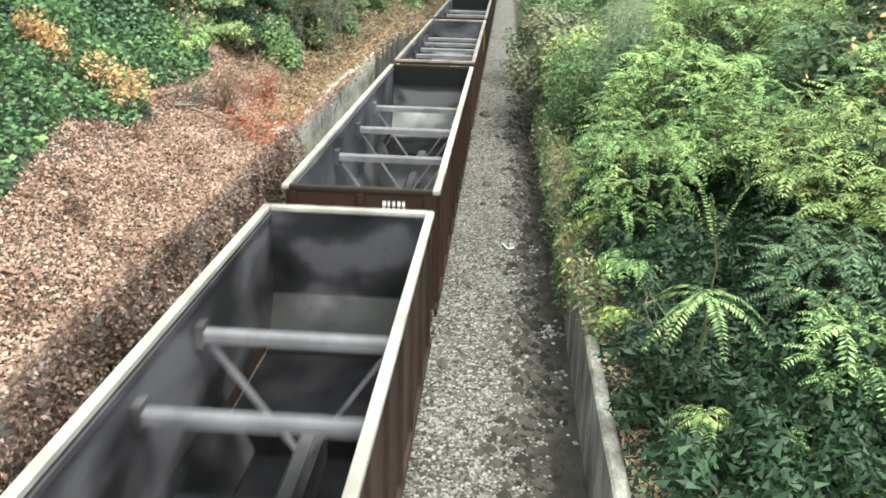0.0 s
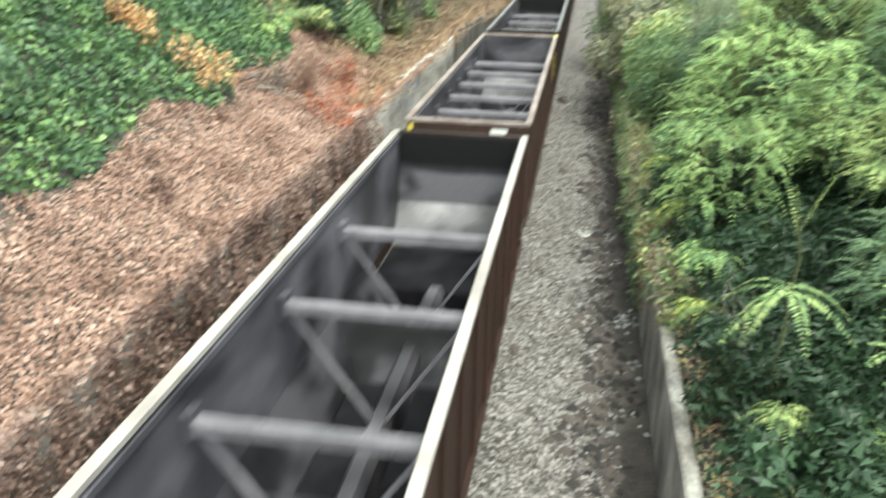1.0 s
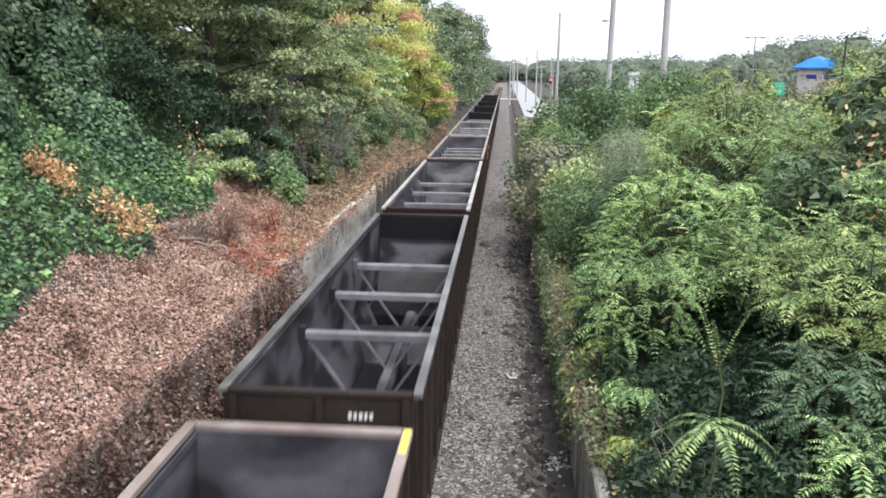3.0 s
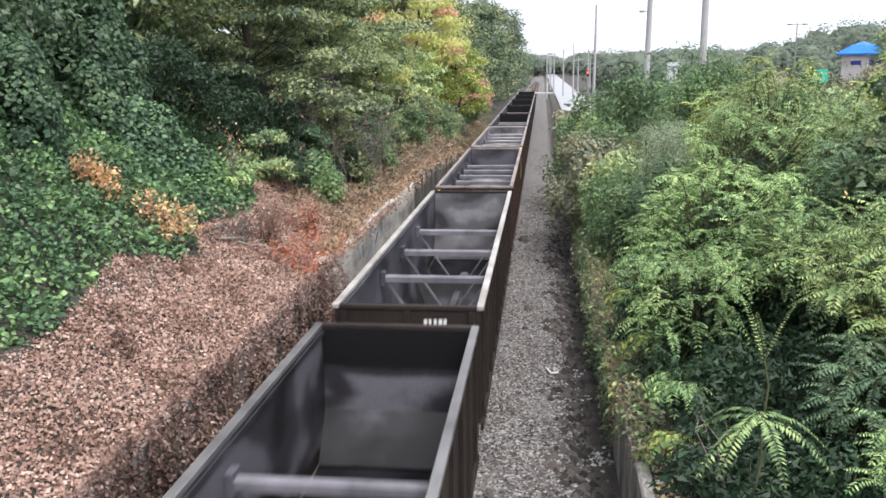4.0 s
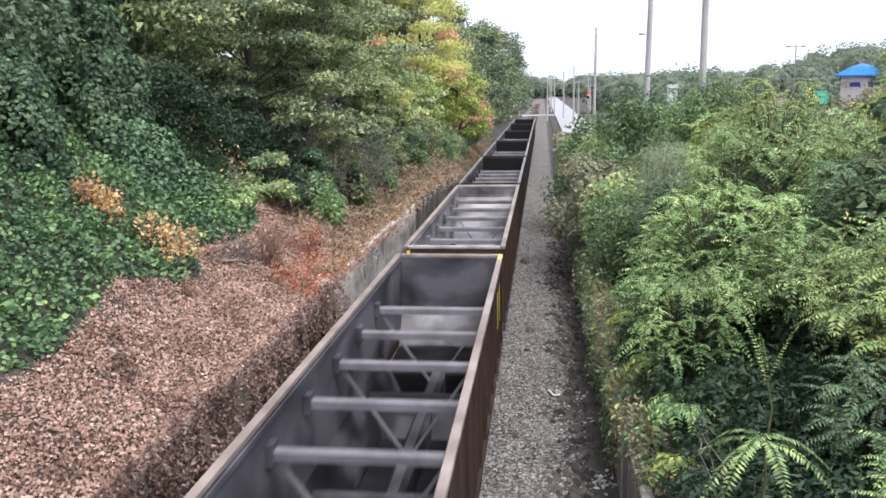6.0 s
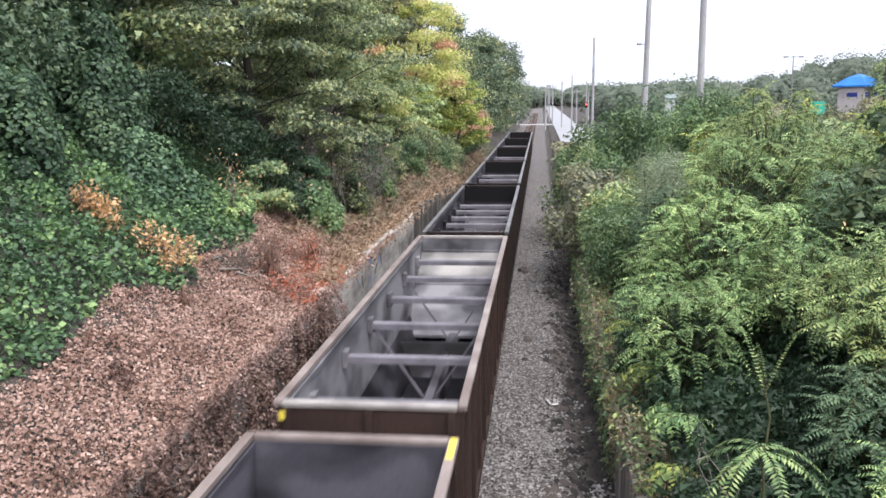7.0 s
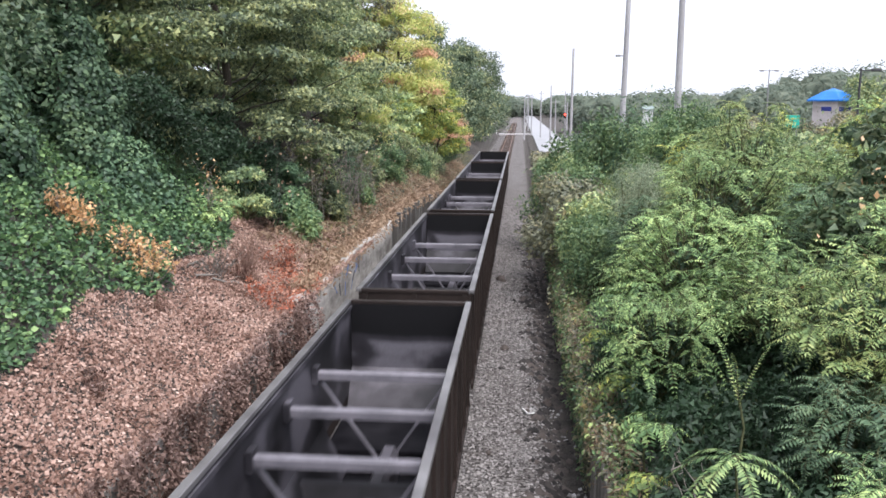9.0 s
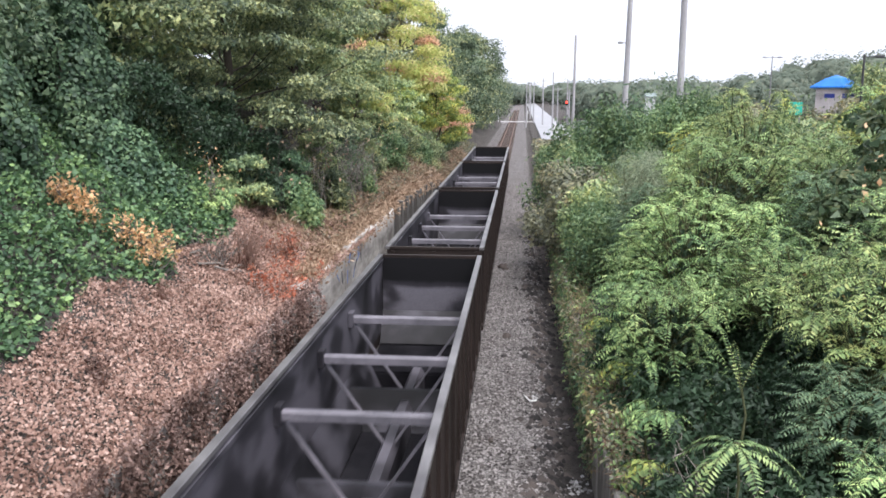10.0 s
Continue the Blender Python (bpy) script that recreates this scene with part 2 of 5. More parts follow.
MARK_YELLOW = plain_mat("yellow_reflector", (0.75, 0.6, 0.08))
WHEEL_STEEL = plain_mat("wheel_steel", (0.1, 0.085, 0.075), 0.6, 0.6)


# ---------------------------------------------------------------- mesh helpers
def mesh_from(name, verts, faces, mat):
    me = bpy.data.meshes.new(name)
    me.from_pydata(verts, [], faces)
    me.materials.append(mat)
    return me


def fast_mesh(name, verts, tris, mat):
    """A mesh of triangles from arrays."""
    me = bpy.data.meshes.new(name)
    nv, nt = len(verts), len(tris)
    me.vertices.add(nv)
    me.vertices.foreach_set("co", np.asarray(verts, dtype=np.float32).ravel())
    me.loops.add(nt * 3)
    me.loops.foreach_set("vertex_index", np.asarray(tris, dtype=np.int32).ravel())
    me.polygons.add(nt)
    me.polygons.foreach_set("loop_start", np.arange(0, nt * 3, 3, dtype=np.int32))
    me.update(calc_edges=True)
    me.materials.append(mat)
    return me


def part(name, bm, mat, parent=None, label=""):
    """One mesh object from a bmesh, or from a finished mesh."""
    if isinstance(bm, bmesh.types.BMesh):
        me = bpy.data.meshes.new(name)
        bm.to_mesh(me)
        bm.free()
        me.materials.append(mat)
    else:
        me = bm
    ob = new(name, me)
    if parent is not None:
        ob.parent = parent
    if label:
        ob["label"] = label
    return ob


def box(bm, x0, x1, y0, y1, z0, z1, m=None):
    v = [bm.verts.new(p) for p in ((x0, y0, z0), (x1, y0, z0), (x1, y1, z0), (x0, y1, z0),
                                   (x0, y0, z1), (x1, y0, z1), (x1, y1, z1), (x0, y1, z1))]
    for f in ((3, 2, 1, 0), (4, 5, 6, 7), (0, 1, 5, 4), (1, 2, 6, 5), (2, 3, 7, 6), (3, 0, 4, 7)):
        bm.faces.new([v[i] for i in f])
    if m is not None:
        bmesh.ops.transform(bm, matrix=m, verts=v)
    return v


def boxes_of(*spans, bevel=0.0):
    bm = bmesh.new()
    for s in spans:
        box(bm, *s)
    if bevel:
        bmesh.ops.bevel(bm, geom=bm.edges[:], offset=bevel, segments=1, affect="EDGES")
    return bm


def prism(points, x0, x1):
    """A profile in the y-z plane, drawn out along x."""
    bm = bmesh.new()
    a = [bm.verts.new((x0, y, z)) for y, z in points]
    b = [bm.verts.new((x1, y, z)) for y, z in points]
    n = len(points)
    bm.faces.new(a[::-1])
    bm.faces.new(b)
    for i in range(n):
        bm.faces.new((a[i], a[(i + 1) % n], b[(i + 1) % n], b[i]))
    bmesh.ops.recalc_face_normals(bm, faces=bm.faces)
    return bm


def profile_y(points, y0, y1):
    """A profile in the x-z plane, drawn out along y."""
    bm = bmesh.new()
    a = [bm.verts.new((x, y0, z)) for x, z in points]
    b = [bm.verts.new((x, y1, z)) for x, z in points]
    n = len(points)
    bm.faces.new(a)
    bm.faces.new(b[::-1])
    for i in range(n):
        bm.faces.new((a[i], b[i], b[(i + 1) % n], a[(i + 1) % n]))
    bmesh.ops.recalc_face_normals(bm, faces=bm.faces)
    return bm


def bar_between(bm, a, b, w, h):
    """A flat bar from a to b."""
    a, b = Vector(a), Vector(b)
    d = b - a
    m = Matrix.Translation((a + b) / 2) @ d.to_track_quat("Z", "Y").to_matrix().to_4x4()
    box(bm, -w / 2, w / 2, -h / 2, h / 2, -d.length / 2, d.length / 2, m)


def tube_arrays(points, radii, sides=6):
    """A tapered tube along points, as verts and triangles."""
    P = np.asarray(points, float)
    T = np.gradient(P, axis=0)
    T /= np.linalg.norm(T, axis=1)[:, None] + 1e-9
    ref = np.where(np.abs(T[:, 2:3]) > 0.9, np.array([[1.0, 0, 0]]), np.array([[0, 0, 1.0]]))
    U = np.cross(T, ref)
    U /= np.linalg.norm(U, axis=1)[:, None] + 1e-9
    W = np.cross(T, U)
    a = np.linspace(0, 2 * np.pi, sides, endpoint=False)
    R = np.asarray(radii, float)[:, None, None]
    V = P[:, None] + R * (np.cos(a)[None, :, None] * U[:, None] + np.sin(a)[None, :, None] * W[:, None])
    tris = []
    for i in range(len(P) - 1):
        for j in range(sides):
            k = (j + 1) % sides
            p, q, r, s = i * sides + j, i * sides + k, (i + 1) * sides + k, (i + 1) * sides + j
            tris += [(p, q, r), (p, r, s)]
    return V.reshape(-1, 3), np.array(tris)


def join_arrays(items):
    vs, ts, off = [], [], 0
    for v, t in items:
        vs.append(v)
        ts.append(t + off)
        off += len(v)
    return np.concatenate(vs), np.concatenate(ts)


def unit(v):
    return v / (np.linalg.norm(v, axis=-1, keepdims=True) + 1e-9)


def leaf_arrays(base, axis, normal, length, width, fold=0.18):
    """Leaves with a midrib: each four corners and two triangles, folded along the rib."""
    axis = unit(axis)
    side = unit(np.cross(axis, normal))
    nrm = np.cross(side, axis)
    L, W = length[:, None], width[:, None]
    mid = base + axis * L * 0.45 - nrm * W * fold
    tip = base + axis * L - nrm * L * 0.12
    V = np.stack([base, mid + side * W * 0.5 + nrm * W * fold, tip, mid - side * W * 0.5 + nrm * W * fold], 1)
    n = len(base)
    k = np.arange(n)[:, None] * 4
    T = np.concatenate([k + np.array([[0, 1, 2]]), k + np.array([[0, 2, 3]])])
    return V.reshape(-1, 3), T


def small_leaf_arrays(base, axis, normal, length, width):
    """Small leaves: one pointed triangle each."""
    axis = unit(axis)
    side = unit(np.cross(axis, normal))
    L, W = length[:, None], width[:, None]
    V = np.stack([base + side * W * 0.55, base + axis * L, base - side * W * 0.55 + axis * L * 0.2], 1)
    return V.reshape(-1, 3), np.arange(len(base) * 3).reshape(-1, 3)


def scatter_leaves(rng, pos, size, up=0.6, wide=0.7, spread=0.3, lean=None, small=False):
    """Leaves at pos, most of them facing up or along lean."""
    n = len(pos)
    face = np.array([0, 0, 1.0]) if lean is None else np.asarray(lean, float)
    nrm = unit(rng.normal(size=(n, 3)) * (1 - up) + face * up)
    ax = unit(np.cross(nrm, unit(rng.normal(size=(n, 3)))))
    ax = ax - np.array([0, 0, 0.25])
    s = size * (1 + spread * rng.normal(size=n)).clip(0.45, 1.7)
    return (small_leaf_arrays if small else leaf_arrays)(pos, ax, nrm, s * (1.2 if small else 1.0), s * wide)


# ---------------------------------------------------------------- the cutting
WALL_L, TOP_L = -3.0, 3.5
WALL_R, TOP_R = 4.5, 1.65


def smooth(a, b, v):
    k = min(max((v - a) / (b - a), 0.0), 1.0)
    return k * k * (3 - 2 * k)


def ground_z(x, y):
    """The height of the land: a cutting that runs out towards the level crossing."""
    wob = 0.25 * noise.noise((x * 0.25, y * 0.2, 3.0)) + 0.5 * noise.noise((x * 0.05, y * 0.05, 7.0))
    if x <= -3.3:
        s = -3.3 - x
        z = TOP_L - 0.1 + 0.45 * min(s, 2.1) + 0.75 * min(max(s - 2.1, 0), 5.0) + 0.25 * min(max(s - 7.1, 0), 8) + 0.02 * min(max(s - 15.1, 0), 100)
        run = 0.3 + 0.75 * min(s, 6) + 0.15 * min(max(s - 6, 0), 12)
        k = smooth(56, 72, y)
        z = z * (1 - k) + run * k
        z = z * (1 - smooth(80, 240, y)) + (0.1 + 0.15 * min(s, 15)) * smooth(80, 240, y)
        return z + wob * min(s, 3.0) / 3
    if x >= 4.72:
        s = x - 4.72
        z = TOP_R - 0.1 + 0.35 * min(s, 7) + 0.08 * min(max(s - 7, 0), 20)
        k = smooth(60, 165, y)
        z = z * (1 - k) + (0.05 + 0.02 * min(s, 60)) * k
        return z + wob * min(s, 3.0) / 3 * (1 - 0.9 * k)
    z = 0.0
    if x < -1.9:
        z = -0.35 * min((-1.9 - x) / 0.8, 1)
    if x > 3.3:
        z = -0.18 * min((x - 3.3) / 0.5, 1)
    return z + 0.05 * noise.noise((x * 0.7, y * 0.5, 1.0))


def build_ground():
    xs = [-2500, -900, -300, -120, -60, -35] + [-26 + 2 * i for i in range(6)] + [-14 + 0.75 * i for i in range(14)] + [-3.4, -3.3, -3.25, -2.7, -2.3, -1.9]
    xs += [-1.0, 0.0, 1.0, 1.9, 2.4, 2.9, 3.3, 3.6, 3.9, 4.3, 4.66, 4.72] + [5.3 + 0.8 * i for i in range(14)] + [18, 22, 27, 34, 45, 60, 90, 140, 300, 900, 2500]
    ys = [-400, -120, -60, -30, -15] + [-8 + 1.5 * i for i in range(66)] + [92 + 4 * i for i in range(30)] + [215, 225, 240, 260, 300, 360, 450, 600, 900, 1500, 3000]
    verts = [(x, y, ground_z(x, y)) for y in ys for x in xs]
    w = len(xs)
    faces = [(j * w + i, j * w + i + 1, (j + 1) * w + i + 1, (j + 1) * w + i) for j in range(len(ys) - 1) for i in range(w - 1)]
    m, n, l, p = material("earth_and_ballast")
    tc, sep = n.new("ShaderNodeTexCoord"), n.new("ShaderNodeSeparateXYZ")
    l.new(tc.outputs["Object"], sep.inputs[0])
    grit, drift = n.new("ShaderNodeTexVoronoi"), noise_node(n, l, 0.6, 5.0)
    grit.inputs["Scale"].default_value = 17.0
    l.new(tc.outputs["Object"], grit.inputs["Vector"])
    tone = n.new("ShaderNodeSeparateColor")
    l.new(grit.outputs["Color"], tone.inputs[0])
    stones = ramp_node(n, [(0.0, (0.06, 0.055, 0.053)), (0.55, (0.15, 0.14, 0.136)), (1.0, (0.27, 0.26, 0.25))])
    l.new(tone.outputs[0], stones.inputs["Fac"])
    dust = ramp_node(n, [(0.35, (0.68, 0.63, 0.6)), (0.62, (1.0, 1.0, 1.0))])
    l.new(drift.outputs["Fac"], dust.inputs["Fac"])
    ballast = mix_node(n, l, 0.9, stones.outputs[0], dust.outputs[0], "MULTIPLY")
    soil_n = noise_node(n, l, 1.3, 6.0)
    soil = ramp_node(n, [(0.3, (0.03, 0.026, 0.022)), (0.7, (0.085, 0.074, 0.064))])
    l.new(soil_n.outputs["Fac"], soil.inputs["Fac"])
    wobble = n.new("ShaderNodeMath")
    wobble.operation = "MULTIPLY_ADD"
    wobble.inputs[1].default_value = 0.9
    l.new(drift.outputs["Fac"], wobble.inputs[0])
    l.new(sep.outputs["X"], wobble.inputs[2])
    edges = []
    for lo, hi in ((3.98, 4.25), (-2.9, -2.6)):
        r = n.new("ShaderNodeMapRange")
        r.inputs["From Min"].default_value, r.inputs["From Max"].default_value = lo, hi
        l.new(wobble.outputs[0], r.inputs["Value"])
        edges.append(r.outputs[0])
    inside = n.new("ShaderNodeMath")
    inside.operation = "SUBTRACT"
    l.new(edges[1], inside.inputs[0])
    l.new(edges[0], inside.inputs[1])
    l.new(mix_node(n, l, inside.outputs[0], soil.outputs[0], ballast), p.inputs["Base Color"])
    p.inputs["Roughness"].default_value = 0.95
    bump(n, l, p, grit.outputs["Distance"], 0.9, 0.05)
    me = mesh_from("ground", verts, faces, m)
    for f in me.polygons:
        f.use_smooth = True
    tagged(new("ground", me), "earth cutting with a bed of grey crushed ballast", "ground", kind="structure")


build_ground()


def wall_panels(name, x0, x1, spans, z0, ztop, mat, label):
    """A retaining wall cast in bays, with open joints between them; its top edge is worn."""
    root = tagged(new(name), label, "wall", kind="structure")
    for y0, y1 in spans:
        bm = bmesh.new()
        k = max(2, int((y1 - y0) / 0.5))
        rows = []
        for i in range(k + 1):
            y = y0 + 0.02 + (y1 - y0 - 0.04) * i / k
            top = ztop(y) + 0.06 * noise.noise((y * 1.3, x0, 0))
            rows.append([bm.verts.new(q) for q in ((x0, y, z0), (x0, y, top - 0.04), (x0 + 0.04, y, top), (x1 - 0.04, y, top), (x1, y, top - 0.04), (x1, y, z0))])
        for a, b in zip(rows, rows[1:]):
            for i in range(5):
                bm.faces.new((a[i], a[i + 1], b[i + 1], b[i]))
        bm.faces.new(rows[0][::-1])
        bm.faces.new(rows[-1])
        bmesh.ops.recalc_face_normals(bm, faces=bm.faces)
        part("panel", bm, mat, root)
    return root


wall_panels("wall_west", -3.5, WALL_L, [(-20 + 6 * i, -14 + 6 * i) for i in range(7)] + [(22, 27.5), (27.5, 33), (33, 38.5)], -0.6,
            lambda y: TOP_L + (0.08 if 27.5 <= y < 33 else 0.0) - (0.2 if y < 22 else 0), CONCRETE, "stained grey concrete retaining wall beside the track")
wall_panels("wall_east", WALL_R, 4.74, [(-20 + 7 * i, -13 + 7 * i) for i in range(12)], -0.6,
            lambda y: TOP_R - 0.8 * smooth(30, 64, y), STREAKED, "weathered low concrete retaining wall with streaks")


def lagging_wall():
    """Dark upright planks and posts that carry the wall on."""
    root = tagged(new("wall_lagging"), "dark upright timber retaining wall with posts", "wall", kind="structure")
    rng = random.Random(4)
    y = 38.6
    while y < 62:
        w = rng.uniform(0.28, 0.4)
        top = TOP_L - 0.15 - 0.9 * smooth(45, 62, y) + rng.uniform(-0.12, 0.12)
        post = rng.random() < 0.25
        x1 = WALL_L + (0.12 if post else rng.uniform(-0.12, -0.04))
        part("post" if post else "plank", boxes_of((-3.32, x1, y, y + w - 0.03, -0.6, top + (0.15 if post else 0)), bevel=0.015), TIMBER, root)
        y += w


lagging_wall()


def wall_scrawl():
    """Faded blue and black strokes sprayed on the concrete."""
    rng = random.Random(9)
    for k in range(9):
        y, z = rng.uniform(26.5, 32), rng.uniform(2.3, 3.2)
        bm = bmesh.new()
        a = rng.uniform(0.3, 2.6)
        bar_between(bm, (WALL_L + 0.004, y, z), (WALL_L + 0.004, y + 0.55 * math.cos(a), z + 0.45 * math.sin(a)), 0.008, rng.uniform(0.05, 0.11))
        tagged(part("sprayed_stroke", bm, SCRAWL_BLUE if k % 3 else SCRAWL_DARK), "faded sprayed stroke on the concrete wall", "graffiti", "graffiti strokes")


SCRAWL_BLUE = plain_mat("faded_blue_spray", (0.16, 0.22, 0.42), 0.8)
SCRAWL_DARK = plain_mat("faded_black_spray", (0.05, 0.05, 0.06), 0.8)
wall_scrawl()


# ---------------------------------------------------------------- the track
def build_track():
    root = tagged(new("railway_track"), "single railway track with rusty rails on wooden ties", "track", kind="structure")
    head = [(-0.07, 0.0), (0.07, 0.0), (0.07, 0.015), (0.012, 0.03), (0.012, 0.13), (0.036, 0.14), (0.036, 0.17), (-0.036, 0.17), (-0.036, 0.14), (-0.012, 0.13), (-0.012, 0.03), (-0.07, 0.015)]
    for x in (-0.755, 0.755):
        part("rail", profile_y([(x + a, b + 0.02) for a, b in head], -60, 900), RAIL_STEEL, root)
    rng = random.Random(2)
    for i in range(150):
        y = 78 + i * 0.52
        part("tie", boxes_of((-1.3 + rng.uniform(-0.04, 0.04), 1.3, y, y + 0.23, -0.12, 0.035)), TIE_WOOD, root)
    bm = bmesh.new()
    for i in list(range(-60, 0)) + list(range(150, 700)):
        y = 78 + i * 0.52
        box(bm, -1.3, 1.3 + rng.uniform(-0.04, 0.04), y, y + 0.23, -0.12, 0.035)
    tagged(part("tie_rows", bm, TIE_WOOD, root), kind="stuff")


build_track()


# ---------------------------------------------------------------- the wagons
CAR, SPACING, SPEED, FIRST = 16.72, 18.06, 13.37, 16.43
RIM = 3.61


def hopper_car(bars, inner, paint, floor_mat, end_mat, label, rim=None, end=None, slope=None, high=False, length=CAR, centre=8.125, pitch=None):
    """An empty open-top hopper car; its origin is on the track under the end that meets the bridge first."""
    car = tagged(new("hopper_car"), label, "freight car", "cars of the train")
    n = length
    # side walls: an inner sheet and an outer painted skin
    for s in (-1, 1):
        a, b = sorted((s * 1.47, s * 1.50))
        part("inner_side", boxes_of((a, b, 0.06, n - 0.06, 1.25, RIM - 0.1)), inner, car)
        a, b = sorted((s * 1.505, s * 1.535))
        part("outer_side", boxes_of((a, b, 0.0, n, 1.0, RIM - 0.1)), paint, car)
        a, b = sorted((s * 1.46, s * 1.61))
        part("top_chord", boxes_of((a, b, 0.0, n, RIM - 0.1, RIM), bevel=0.012), rim or WORN_RIM, car, "worn bare steel rim")
        a, b = sorted((s * 1.43, s * 1.468))
        part("inner_ledge", boxes_of((a, b, 0.1, n - 0.1, RIM - 0.24, RIM - 0.13), bevel=0.008), inner, car)
        for i in range(12):
            y = 0.35 + i * (n - 0.85) / 11
            a, b = sorted((s * 1.537, s * 1.60))
            part("side_stake", boxes_of((a, b, y, y + 0.13, 1.0, RIM - 0.105)), paint, car)
        a, b = sorted((s * 1.537, s * 1.6))
        part("side_sill", boxes_of((a, b, 0.0, n, 0.85, 1.02)), paint, car)
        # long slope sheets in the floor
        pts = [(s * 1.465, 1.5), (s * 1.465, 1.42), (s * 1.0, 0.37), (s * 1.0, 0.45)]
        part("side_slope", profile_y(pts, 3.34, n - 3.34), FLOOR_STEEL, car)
    # ends: wall, rim, posts, slope sheet
    for e in (0, 1):
        y0, y1 = (0.03, 0.07) if e == 0 else (n - 0.07, n - 0.03)
        part("end_wall_inner", boxes_of((-1.46, 1.46, y0 + (0.012 if e == 0 else -0.03), y1 + (0.03 if e == 0 else -0.012), 1.6, RIM - 0.1)), end or inner, car)
        part("end_wall_outer", boxes_of((-1.5, 1.5, *((0.0, 0.036) if e == 0 else (n - 0.036, n)), 1.0, RIM - 0.1)), paint, car)
        part("end_rim", boxes_of((-1.455, 1.455, *((-0.03, 0.1) if e == 0 else (n - 0.1, n + 0.03)), RIM - 0.1, RIM - 0.005), bevel=0.01), end_mat, car)
        yy = (-0.07, -0.003) if e == 0 else (n + 0.003, n + 0.07)
        for x in (-1.42, -0.06, 1.3):
            part("end_post", boxes_of((x, x + 0.12, *yy, 0.9, RIM - 0.13)), paint, car)
        part("end_sill", boxes_of((-1.5, 1.5, *((-0.25, -0.003) if e == 0 else (n + 0.003, n + 0.25)), 0.78, 0.98), bevel=0.02), paint, car)
        a, b, c, d = ((0.1, 3.06), (0.1, 2.96), (1.75, 2.1), (1.75, 2.2)) if high else ((0.1, 1.85), (0.1, 1.75), (0.8, 0.9), (0.8, 0.98))
        pts = [a, b, c, d] if e == 0 else [(n - y, z) for y, z in (a, b, c, d)]
        part("end_slope_sheet", prism(pts, -1.462, 1.462), slope or inner, car)
        if high:
            # the lower sheet, and riveted lap joints across the slope
            low = [(1.752, 2.195), (1.752, 2.1), (4.0, 0.93), (4.0, 1.02)]
            part("lower_slope_sheet", prism(low if e == 0 else [(n - y, z) for y, z in low], -1.462, 1.462), END_GREY, car)
            for y, z in ((1.75, 2.22), (0.14, 3.07)):
                yy2 = y if e == 0 else n - y
                lap = part("lap_joint", boxes_of((-1.44, 1.44, yy2 - 0.05, yy2 + 0.05, z - 0.08, z + 0.02), bevel=0.008), inner, car)
                for k in range(14):
                    bm = bmesh.new()
                    bmesh.ops.create_cone(bm, cap_ends=True, segments=6, radius1=0.025, radius2=0.016, depth=0.024, matrix=Matrix.Translation((-1.3 + 0.2 * k, yy2, z + 0.03)))
                    part("rivet", bm, WORN_BAR, lap)
        reach = (SPACING - CAR) / 2
        part("coupler", boxes_of((-0.12, 0.12, *((-reach, -0.05) if e == 0 else (n + 0.05, CAR + reach - 0.01)), 0.72, 0.98), bevel=0.03), WHEEL_STEEL, car)
        for k in range(5):
            z = 1.2 + k * 0.42
            ye = -0.09 if e == 0 else n + 0.07
            part("ladder_rung", boxes_of((0.9, 1.32, ye, ye + 0.02, z, z + 0.025)), paint, car)
    # black sheets added to hide the trucks and keep the bay ends dark
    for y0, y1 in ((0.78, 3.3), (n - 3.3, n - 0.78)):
        part("truck_cover", boxes_of((-1.46, 1.46, y0, y1, 0.86, 0.92)), floor_mat, car)
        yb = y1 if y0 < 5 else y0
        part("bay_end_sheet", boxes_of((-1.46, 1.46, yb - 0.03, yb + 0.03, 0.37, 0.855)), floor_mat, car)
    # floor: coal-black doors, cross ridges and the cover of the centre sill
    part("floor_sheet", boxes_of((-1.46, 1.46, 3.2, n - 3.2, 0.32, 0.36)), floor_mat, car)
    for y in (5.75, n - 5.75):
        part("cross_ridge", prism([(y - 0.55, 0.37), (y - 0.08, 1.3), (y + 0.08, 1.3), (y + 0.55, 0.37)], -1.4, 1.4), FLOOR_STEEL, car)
    part("centre_sill_cover", profile_y([(-0.2, 0.37), (-0.2, 0.92), (-0.1, 1.08), (0.1, 1.08), (0.2, 0.92), (0.2, 0.37)], 3.34, n - 3.34), SLOPE_GREY, car, "dusted grey sill cover")
    # cross bars at mid height with struts to the centre
    ys = [centre + (i - (bars - 1) / 2) * (pitch or (3.25 if bars == 3 else 2.2)) for i in range(bars)]
    for i, y in enumerate(ys):
        bar = part("cross_bar", profile_or_tube(y), WORN_BAR, car, "dusty grey cross bar")
        for s in (-1, 1):
            part("gusset", boxes_of((*sorted((s * 1.34, s * 1.466)), y - 0.14, y + 0.14, 2.76, 3.14), bevel=0.01), inner, bar)
        if bars == 3 or i % 2 == 0:
            for s in (-1, 1):
                bm = bmesh.new()
                bar_between(bm, (s * 1.36, y + 0.02, 2.9), (s * 0.12, y + 0.1, 1.05), 0.11, 0.05)
                part("strut", bm, WORN_BAR, bar)
    # underside: sill, hoppers, trucks
    part("centre_sill", boxes_of((-0.2, 0.2, -0.2, n + 0.2, 0.2, 0.31)), paint, car)
    for y in (4.2, n / 2, n - 4.2):
        part("hopper_chute", profile_y([(-1.2, 0.31), (1.2, 0.31), (0.8, 0.12), (-0.8, 0.12)], y - 0.7, y + 0.7), paint, car)
